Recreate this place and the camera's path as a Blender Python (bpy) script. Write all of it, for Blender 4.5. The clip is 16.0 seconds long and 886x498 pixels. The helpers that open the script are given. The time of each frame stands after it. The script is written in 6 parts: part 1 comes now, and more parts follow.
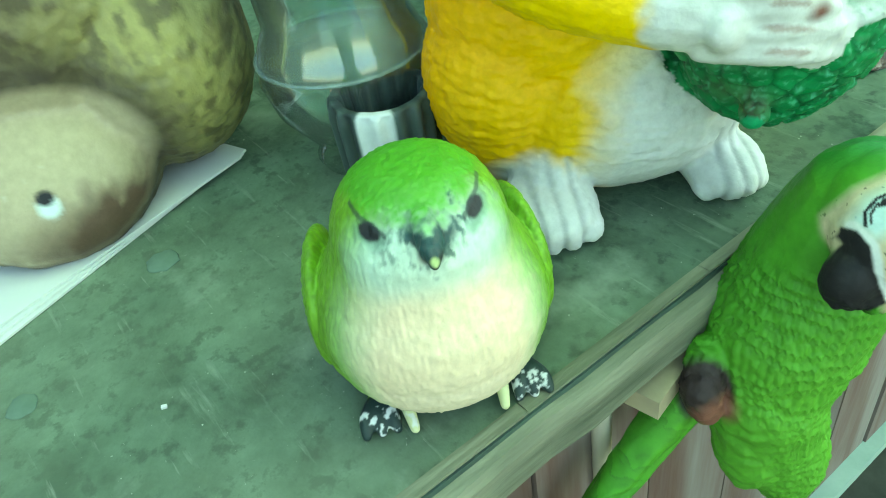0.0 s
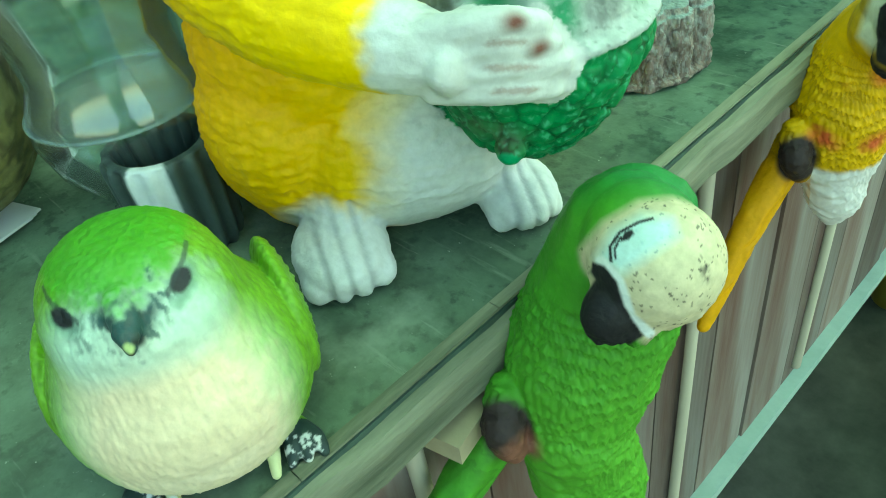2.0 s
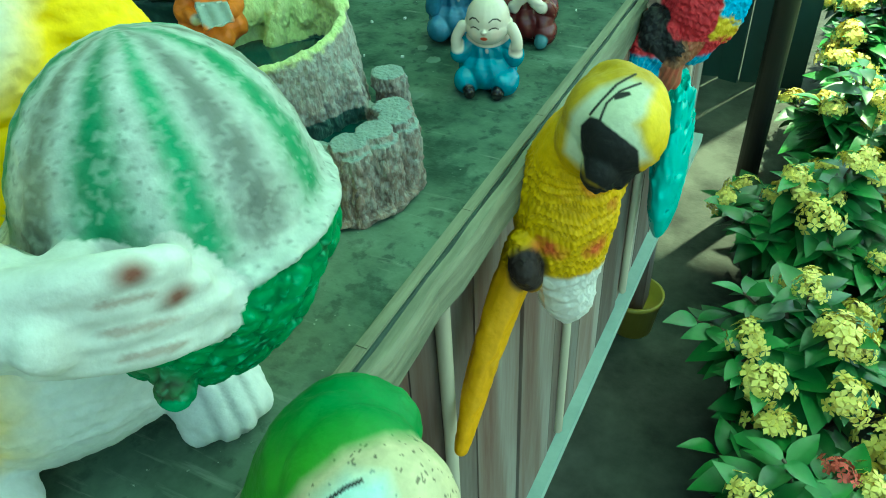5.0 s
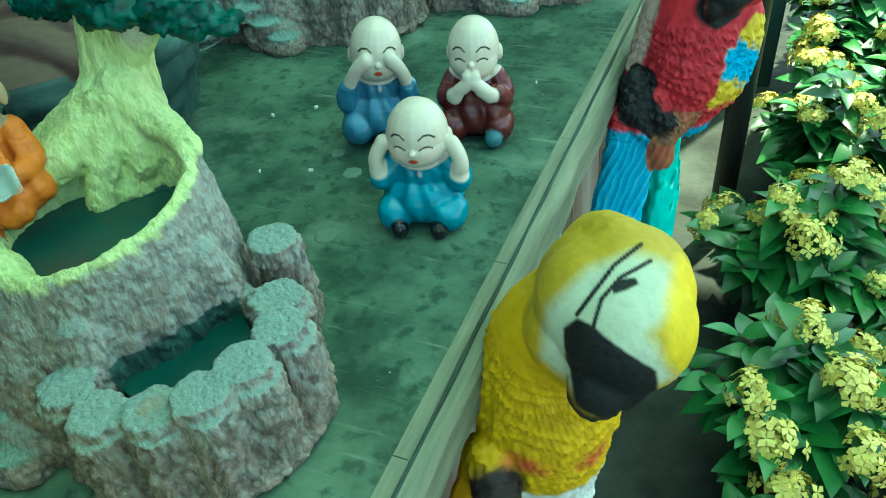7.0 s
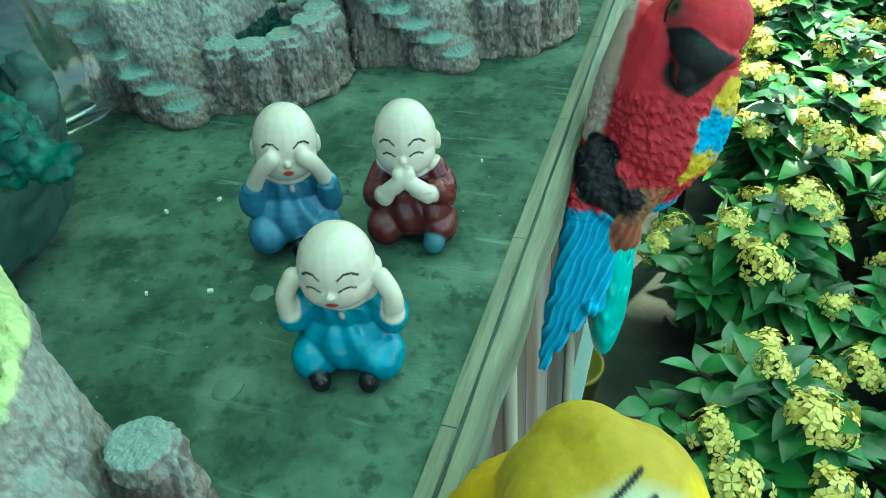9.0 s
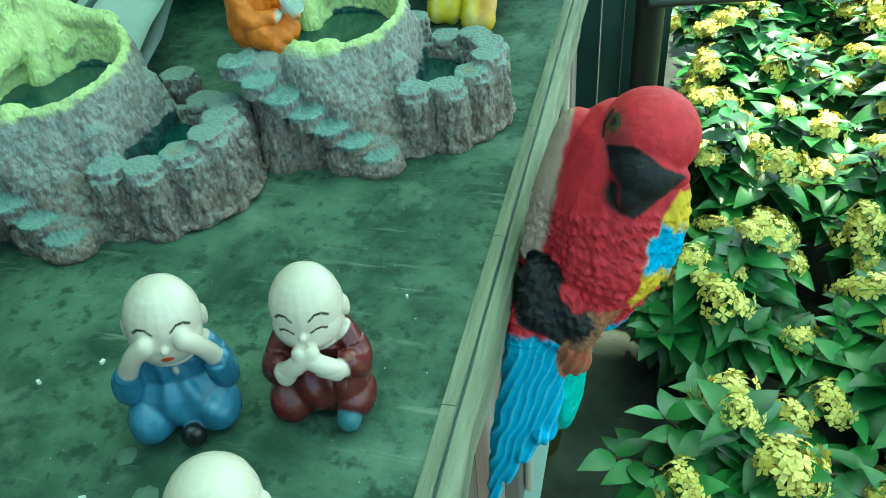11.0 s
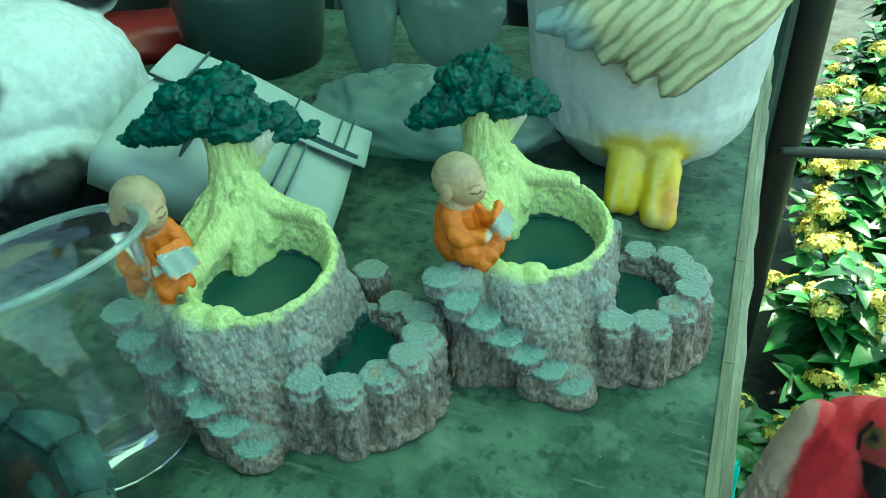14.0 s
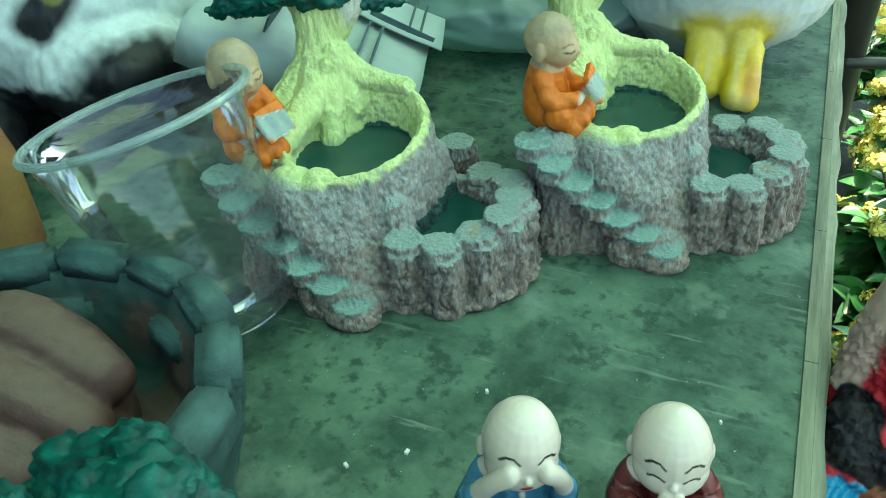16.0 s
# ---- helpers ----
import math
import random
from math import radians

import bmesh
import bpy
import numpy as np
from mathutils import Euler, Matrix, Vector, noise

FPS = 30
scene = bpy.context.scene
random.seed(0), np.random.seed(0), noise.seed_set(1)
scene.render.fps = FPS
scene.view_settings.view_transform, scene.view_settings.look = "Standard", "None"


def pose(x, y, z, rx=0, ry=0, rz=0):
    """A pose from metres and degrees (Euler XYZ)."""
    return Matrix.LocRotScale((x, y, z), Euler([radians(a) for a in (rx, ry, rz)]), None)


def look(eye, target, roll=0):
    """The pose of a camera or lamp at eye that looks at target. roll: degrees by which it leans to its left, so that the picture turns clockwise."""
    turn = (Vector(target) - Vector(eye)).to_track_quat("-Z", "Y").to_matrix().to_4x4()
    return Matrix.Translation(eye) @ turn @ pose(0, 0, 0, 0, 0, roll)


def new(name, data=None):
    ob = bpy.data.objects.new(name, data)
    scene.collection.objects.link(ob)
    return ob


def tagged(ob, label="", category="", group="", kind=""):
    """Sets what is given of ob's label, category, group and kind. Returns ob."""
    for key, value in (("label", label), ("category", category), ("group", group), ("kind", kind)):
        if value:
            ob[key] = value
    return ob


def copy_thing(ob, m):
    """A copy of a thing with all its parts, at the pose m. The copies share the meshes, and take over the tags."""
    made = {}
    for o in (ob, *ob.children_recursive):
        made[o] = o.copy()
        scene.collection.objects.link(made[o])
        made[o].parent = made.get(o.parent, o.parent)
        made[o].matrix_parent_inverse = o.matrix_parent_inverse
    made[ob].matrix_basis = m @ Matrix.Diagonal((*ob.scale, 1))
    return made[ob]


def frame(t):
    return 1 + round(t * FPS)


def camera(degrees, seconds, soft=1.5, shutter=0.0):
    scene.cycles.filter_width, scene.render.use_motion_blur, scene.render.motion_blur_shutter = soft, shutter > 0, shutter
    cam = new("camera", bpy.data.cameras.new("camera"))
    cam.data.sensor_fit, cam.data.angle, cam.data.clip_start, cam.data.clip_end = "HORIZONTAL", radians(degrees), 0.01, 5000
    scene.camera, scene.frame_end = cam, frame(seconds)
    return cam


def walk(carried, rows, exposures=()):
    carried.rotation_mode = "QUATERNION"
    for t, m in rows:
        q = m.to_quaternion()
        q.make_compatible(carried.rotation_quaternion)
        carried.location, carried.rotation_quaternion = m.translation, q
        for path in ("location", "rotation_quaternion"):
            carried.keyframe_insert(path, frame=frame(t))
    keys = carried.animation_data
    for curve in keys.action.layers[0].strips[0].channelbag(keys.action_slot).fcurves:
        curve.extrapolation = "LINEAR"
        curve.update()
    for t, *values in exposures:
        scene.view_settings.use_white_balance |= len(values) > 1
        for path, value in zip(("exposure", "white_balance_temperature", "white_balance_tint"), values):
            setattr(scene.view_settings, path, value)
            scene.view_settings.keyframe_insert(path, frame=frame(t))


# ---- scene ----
cam = camera(59.5, 16.0, soft=1.0)
EXPOSURE, KELVIN, TINT = 1.95, 6700, -14
PATH = [
    (0, (0.123, -0.507, 0.986), (-1.174, 0.3, -0.305), -10.0),
    (0.5, (0.123, -0.501, 0.988), (-1.171, 0.324, -0.295), -10.3),
    (1, (0.127, -0.494, 0.989), (-1.153, 0.361, -0.289), -10.4),
    (1.5, (0.136, -0.476, 0.985), (-1.092, 0.444, -0.298), -10.0),
    (2, (0.145, -0.456, 0.981), (-1.041, 0.507, -0.31), -10.0),
    (2.5, (0.146, -0.444, 0.982), (-1.024, 0.543, -0.305), -10.0),
    (3, (0.144, -0.434, 0.98), (-1.005, 0.576, -0.308), -9.8),
    (3.5, (0.142, -0.422, 0.979), (-0.984, 0.615, -0.307), -9.8),
    (4, (0.139, -0.407, 0.975), (-0.946, 0.665, -0.319), -9.2),
    (4.5, (0.131, -0.391, 0.978), (-0.827, 0.822, -0.291), -6.2),
    (5, (0.121, -0.386, 0.985), (-0.618, 0.985, -0.27), -3.2),
    (7.3, (0.071, -0.237, 0.97), (-0.597, 1.164, -0.292), -5.9),
    (7.5, (0.069, -0.231, 0.971), (-0.595, 1.174, -0.288), -6.0),
    (8, (0.065, -0.213, 0.972), (-0.58, 1.207, -0.281), -6.7),
    (8.2, (0.061, -0.207, 0.969), (-0.566, 1.225, -0.278), -6.2),
    (10.5, (0.048, -0.12, 0.967), (-0.405, 1.342, -0.319), -5.4),
    (11, (0.05, -0.11, 0.981), (-0.404, 1.386, -0.266), -5.4),
    (11.5, (0.046, -0.1, 0.988), (-0.396, 1.421, -0.233), -4.6),
    (12, (0.026, -0.088, 1.0), (-0.42, 1.464, -0.18), -3.1),
    (12.5, (0.0, -0.085, 1.008), (-0.483, 1.48, -0.14), -0.8),
    (13, (-0.011, -0.078, 1.02), (-0.528, 1.503, -0.089), 0.2),
    (13.5, (-0.019, -0.073, 1.032), (-0.584, 1.511, -0.05), 0.2),
    (14, (-0.021, -0.076, 1.035), (-0.654, 1.472, -0.062), -1.8),
    (14.5, (-0.022, -0.08, 1.035), (-0.713, 1.423, -0.09), -3.5),
    (15, (-0.035, -0.081, 1.029), (-0.743, 1.414, -0.094), -3.2),
    (15.5, (-0.047, -0.077, 1.011), (-0.77, 1.382, -0.15), -3.5),
    (16, (-0.038, -0.106, 1.007), (-0.726, 1.332, -0.201), -4.2),
]
walk(cam, [(t, look(eye, target, roll)) for t, eye, target, roll in PATH], [(0.0, EXPOSURE + 0.3, KELVIN + 1300, TINT - 4), (3.0, EXPOSURE - 0.05, KELVIN + 1400, TINT - 16), (5.0, EXPOSURE - 0.1, KELVIN + 700, TINT - 24), (7.5, EXPOSURE - 0.05, KELVIN - 100, TINT - 12), (11.5, EXPOSURE, KELVIN, TINT - 10), (14.0, EXPOSURE - 0.08, KELVIN + 100, TINT - 14), (15.0, EXPOSURE, KELVIN + 500, TINT - 8), (16.0, EXPOSURE + 0.05, KELVIN + 500, TINT + 4)])

# ---------------------------------------------------------------- light
world = bpy.data.worlds.new("sky")
scene.world = world
world.use_nodes = True
wn = world.node_tree.nodes
sky = wn.new("ShaderNodeTexSky")
sky.sky_type, sky.sun_disc = "NISHITA", False
sky.sun_elevation, sky.sun_rotation = radians(58), radians(25)
world.node_tree.links.new(sky.outputs[0], wn["Background"].inputs[0])
wn["Background"].inputs[1].default_value = 0.15
sun = new("sun", bpy.data.lights.new("sun", "SUN"))
sun.data.energy, sun.data.angle, sun.data.color = 3.2, radians(1.5), (1.0, 0.94, 0.84)
sun.matrix_world = look((1.0, 2.2, 4.2), (0, 0, 0))

TOP = 0.78          # height of the table's surface


# ---------------------------------------------------------------- small tools
def lattice(i):
    u = i.astype(np.int64)
    h = (u[..., 0] * 374761393 + u[..., 1] * 668265263 + u[..., 2] * 1274126177) & 0x7FFFFFFF
    h = ((h ^ (h >> 13)) * 1274126177) & 0x7FFFFFFF
    h = ((h ^ (h >> 16)) * 668265263) & 0x7FFFFFFF
    return (h & 0xFFFFF) / 1048575.0


def grain(p):
    """Smooth value noise, 0 to 1."""
    i = np.floor(p)
    f = p - i
    f = f * f * (3 - 2 * f)
    out = 0
    for dx in (0, 1):
        for dy in (0, 1):
            for dz in (0, 1):
                w = (f[:, 0] if dx else 1 - f[:, 0]) * (f[:, 1] if dy else 1 - f[:, 1]) * (f[:, 2] if dz else 1 - f[:, 2])
                out = out + w * lattice(i + (dx, dy, dz))
    return out


def rough(p, octaves=3):
    return sum(grain(p * 2 ** k + 17 * k) / 2 ** k for k in range(octaves)) / (2 - 2 ** (1 - octaves))


def cells(p):
    """Distances to the nearest and the second nearest of scattered points."""
    i = np.floor(p)
    a = np.full(len(p), 9.0)
    b = np.full(len(p), 9.0)
    for dx in (-1, 0, 1):
        for dy in (-1, 0, 1):
            for dz in (-1, 0, 1):
                c = i + (dx, dy, dz)
                q = c + np.stack([lattice(c), lattice(c + 91), lattice(c + 177)], -1)
                d = np.linalg.norm(p - q, axis=1)
                b = np.minimum(b, np.maximum(a, d))
                a = np.minimum(a, d)
    return a, b


def near(p, c, r, soft=0.3):
    """1 inside an ellipsoid of radii r about c, falling to 0 outside it."""
    d = np.linalg.norm((p - np.array(c)) / np.array(r), axis=1)
    return np.clip((1 + soft - d) / (2 * soft), 0, 1)


def step(v, a, b):
    w = np.clip((v - a) / (b - a), 0, 1)
    return w * w * (3 - 2 * w)


def lay(c, colour, w):
    """Lay a colour over the colours c by the weights w."""
    w = np.asarray(w)[:, None]
    return c * (1 - w) + np.array(colour) * w


def segment(p, a, b):
    """Distance to a line from a to b."""
    a, b = np.array(a), np.array(b)
    t = np.clip((p - a) @ (b - a) / ((b - a) @ (b - a)), 0, 1)
    return np.linalg.norm(p - a - t[:, None] * (b - a), axis=1)


def stroke(p, points, r):
    """1 on a brush stroke of half width r through the points."""
    d = np.min([segment(p, a, b) for a, b in zip(points, points[1:])], axis=0)
    return np.clip((r * 1.4 - d) / (r * 0.6), 0, 1)


def line(p, points, r):
    """1 on a thin brush line through (x, z) points, painted from the front."""
    q = np.stack([p[:, 0], p[:, 2]], -1)
    d = np.full(len(p), 9.0)
    for a, b in zip(points, points[1:]):
        a, b = np.array(a), np.array(b)
        t = np.clip((q - a) @ (b - a) / ((b - a) @ (b - a)), 0, 1)
        d = np.minimum(d, np.linalg.norm(q - a - t[:, None] * (b - a), axis=1))
    return np.clip((r * 1.5 - d) / (r * 0.8), 0, 1)


def facing(p, c, u, v, d):
    """Flat coordinates about c, seen along d, and how far each point lies towards the viewer."""
    q = p - np.array(c)
    return np.stack([q @ np.array(u), q @ np.array(v)], -1) * 1000, q @ np.array(d)


def fill(q, poly, soft=0.5):
    """1 inside a painted outline, in flat coordinates."""
    d = np.full(len(q), 99.0)
    inside = np.zeros(len(q), bool)
    for a, b in zip(poly, poly[1:] + poly[:1]):
        a, b = np.array(a), np.array(b)
        t = np.clip((q - a) @ (b - a) / ((b - a) @ (b - a)), 0, 1)
        d = np.minimum(d, np.linalg.norm(q - a - t[:, None] * (b - a), axis=1))
        cross = (a[1] > q[:, 1]) != (b[1] > q[:, 1])
        if a[1] != b[1]:
            inside ^= cross & (q[:, 0] < (b[0] - a[0]) * (q[:, 1] - a[1]) / (b[1] - a[1]) + a[0])
    return np.clip(0.5 + np.where(inside, d, -d) / soft, 0, 1)


def brush(q, points, r):
    """1 on a brush line, in flat coordinates."""
    d = np.full(len(q), 99.0)
    for a, b in zip(points, points[1:]):
        a, b = np.array(a), np.array(b)
        t = np.clip((q - a) @ (b - a) / ((b - a) @ (b - a)), 0, 1)
        d = np.minimum(d, np.linalg.norm(q - a - t[:, None] * (b - a), axis=1))
    return np.clip((r * 1.3 - d) / (r * 0.6), 0, 1)


def egg(profile, lean, n=40):
    """A closed body turned from (radius, height) pairs, its axis bent by lean(z)."""
    fine = []
    for i in range(len(profile) - 1):
        a, b, c, e = (profile[max(0, min(len(profile) - 1, i + k))] for k in (-1, 0, 1, 2))
        for s in range(5):
            t = s / 5
            fine.append(tuple(0.5 * (2 * b[j] + (c[j] - a[j]) * t + (2 * a[j] - 5 * b[j] + 4 * c[j] - e[j]) * t * t + (3 * b[j] - a[j] - 3 * c[j] + e[j]) * t ** 3) for j in (0, 1)))
    fine.append(profile[-1])
    v, f = lathe([(max(r, 0.0005), z) for r, z in fine], n)
    return [(x, y + lean(z), z) for x, y, z in v], f


# solid shapes, as lists of vertices and faces
def ball(c, r, rot=(0, 0, 0), n=20, m=14):
    v = [(0, 0, 1)]
    for j in range(1, m):
        for i in range(n):
            a, b = 2 * math.pi * i / n, math.pi * j / m
            v.append((math.sin(b) * math.cos(a), math.sin(b) * math.sin(a), math.cos(b)))
    v.append((0, 0, -1))
    f = [(0, 1 + i, 1 + (i + 1) % n) for i in range(n)]
    for j in range(m - 2):
        for i in range(n):
            a, b = 1 + j * n + i, 1 + j * n + (i + 1) % n
            f.append((a, a + n, b + n, b))
    e = len(v) - 1
    f += [(e, e - n + (i + 1) % n, e - n + i) for i in range(n)]
    r = (r, r, r) if isinstance(r, (int, float)) else r
    mt = Euler([radians(a) for a in rot]).to_matrix()
    return [tuple(Vector(c) + mt @ Vector((x * r[0], y * r[1], z * r[2]))) for x, y, z in v], f


def limb(points, radii, n=14, flat=1.0):
    """A round limb through the points, with rounded ends."""
    pts = [Vector(p) for p in points]
    fine, fr = [], []
    k = 6
    for i in range(len(pts) - 1):
        p0, p1, p2, p3 = pts[max(i - 1, 0)], pts[i], pts[i + 1], pts[min(i + 2, len(pts) - 1)]
        for s in range(k):
            t = s / k
            fine.append(0.5 * (2 * p1 + (p2 - p0) * t + (2 * p0 - 5 * p1 + 4 * p2 - p3) * t * t + (3 * p1 - p0 - 3 * p2 + p3) * t ** 3))
            fr.append(radii[i] * (1 - t) + radii[i + 1] * t)
    fine.append(pts[-1])
    fr.append(radii[-1])
    d0, d1 = (fine[1] - fine[0]).normalized(), (fine[-1] - fine[-2]).normalized()
    cap0 = [(fine[0] - d0 * fr[0] * math.sin(a), fr[0] * math.cos(a)) for a in (1.45, 1.0, 0.5)]
    cap1 = [(fine[-1] + d1 * fr[-1] * math.sin(a), fr[-1] * math.cos(a)) for a in (0.5, 1.0, 1.45)]
    rings = cap0 + list(zip(fine, fr)) + cap1
    v, f = [], []
    side = d0.orthogonal().normalized()
    for j, (c, r) in enumerate(rings):
        t = (rings[min(j + 1, len(rings) - 1)][0] - rings[max(j - 1, 0)][0]).normalized()
        side = (side - t * side.dot(t)).normalized()
        up = t.cross(side)
        for i in range(n):
            a = 2 * math.pi * i / n
            v.append(tuple(c + side * (r * math.cos(a)) + up * (r * flat * math.sin(a))))
    for j in range(len(rings) - 1):
        for i in range(n):
            a, b = j * n + i, j * n + (i + 1) % n
            f.append((a, b, b + n, a + n))
    f.append(tuple(reversed(range(n))))
    f.append(tuple(range(len(v) - n, len(v))))
    return v, f


def drum(c, r0, r1, h, n=20, rot=(0, 0, 0), wob=0.0, seed=0):
    """A solid drum that stands on c."""
    mt = Euler([radians(a) for a in rot]).to_matrix()
    rnd = random.Random(seed)
    k = [1 + rnd.uniform(-wob, wob) for _ in range(n)]
    v = []
    for z, r in ((0, r0), (h, r1)):
        rx, ry = (r, r) if isinstance(r, (int, float)) else r
        v += [tuple(Vector(c) + mt @ Vector((rx * k[i] * math.cos(2 * math.pi * i / n), ry * k[i] * math.sin(2 * math.pi * i / n), z))) for i in range(n)]
    f = [(i, (i + 1) % n, n + (i + 1) % n, n + i) for i in range(n)]
    return v, f + [tuple(reversed(range(n))), tuple(range(n, 2 * n))]


def block(c, s, rot=(0, 0, 0)):
    mt = Euler([radians(a) for a in rot]).to_matrix()
    v = [tuple(Vector(c) + mt @ Vector((x * s[0] / 2, y * s[1] / 2, z * s[2] / 2))) for x in (-1, 1) for y in (-1, 1) for z in (-1, 1)]
    return v, [(0, 1, 3, 2), (4, 6, 7, 5), (0, 4, 5, 1), (2, 3, 7, 6), (0, 2, 6, 4), (1, 5, 7, 3)]


def lathe(profile, n=40, wob=None):
    """A shell turned from (radius, height) pairs."""
    v, f = [], []
    for r, z in profile:
        for i in range(n):
            a = 2 * math.pi * i / n
            k = wob(a, z) if wob else 1.0
            v.append((r * k * math.cos(a), r * k * math.sin(a), z))
    for j in range(len(profile) - 1):
        for i in range(n):
            a, b = j * n + i, j * n + (i + 1) % n
            f.append((a, b, b + n, a + n))
    f.append(tuple(reversed(range(n))))
    if profile[-1][0] < 0.002:
        f.append(tuple(range(len(v) - n, len(v))))
    return v, f


def join(shapes):
    v, f = [], []
    for sv, sf in shapes:
        o = len(v)
        v += sv
        f += [tuple(i + o for i in q) for q in sf]
    return v, f


def mesh_of(name, shapes, smooth=True):
    v, f = join(shapes)
    me = bpy.data.meshes.new(name)
    me.from_pydata(v, [], f)
    me.update()
    if smooth:
        me.shade_smooth()
    return me


def solid(name, shapes, material, parent=None, label="", smooth=True, bevel=0.0):
    me = mesh_of(name, shapes, smooth)
    if bevel:
        bm = bmesh.new()
        bm.from_mesh(me)
        bmesh.ops.bevel(bm, geom=[e for e in bm.edges if len(e.link_faces) == 2 and e.calc_face_angle(0) > 0.5], offset=bevel, segments=2, affect="EDGES")
        bm.to_mesh(me)
        bm.free()
    me.materials.append(material)
    ob = new(name, me)
    if parent:
        ob.parent = parent
    return tagged(ob, label)


def sculpt(name, shapes, voxel, material, smooth=6, relief=None, paint=None, carve=()):
    """One closed figure, fused from overlapping solid shapes, then worked over by relief and painted by hand."""
    tmp = new("raw", mesh_of("raw", shapes))
    cutters = []
    md = tmp.modifiers.new("fuse", "REMESH")
    md.mode, md.voxel_size = "VOXEL", voxel
    if carve:
        cut = new("cut", mesh_of("cut", carve))
        cutters.append(cut)
        rm = cut.modifiers.new("fuse", "REMESH")
        rm.mode, rm.voxel_size = "VOXEL", voxel
        bo = tmp.modifiers.new("carve", "BOOLEAN")
        bo.operation, bo.object, bo.solver = "DIFFERENCE", cut, "FAST"
        r2 = tmp.modifiers.new("again", "REMESH")
        r2.mode, r2.voxel_size = "VOXEL", voxel
    if smooth:
        sm = tmp.modifiers.new("soften", "SMOOTH")
        sm.factor, sm.iterations = 0.5, smooth
    bpy.context.view_layer.update()
    me = bpy.data.meshes.new_from_object(tmp.evaluated_get(bpy.context.evaluated_depsgraph_get()))
    me.name = name
    for o in [tmp] + cutters:
        bpy.data.objects.remove(o)
    n = len(me.vertices)
    p = np.empty(n * 3)
    me.vertices.foreach_get("co", p)
    p = p.reshape(-1, 3)
    if relief:
        nv = np.empty(n * 3)
        me.vertex_normals.foreach_get("vector", nv)
        p = p + nv.reshape(-1, 3) * relief(p, nv.reshape(-1, 3))[:, None]
        me.vertices.foreach_set("co", p.ravel())
        me.update()
    if paint:
        nv = np.empty(n * 3)
        me.vertex_normals.foreach_get("vector", nv)
        c = np.clip(paint(p, nv.reshape(-1, 3)), 0, 1)
        at = me.attributes.new("paint", "FLOAT_COLOR", "POINT")
        at.data.foreach_set("color", np.hstack([c, np.ones((n, 1))]).astype(np.float32).ravel())
    me.shade_smooth()
    me.materials.clear()
    me.materials.append(material)
    return me


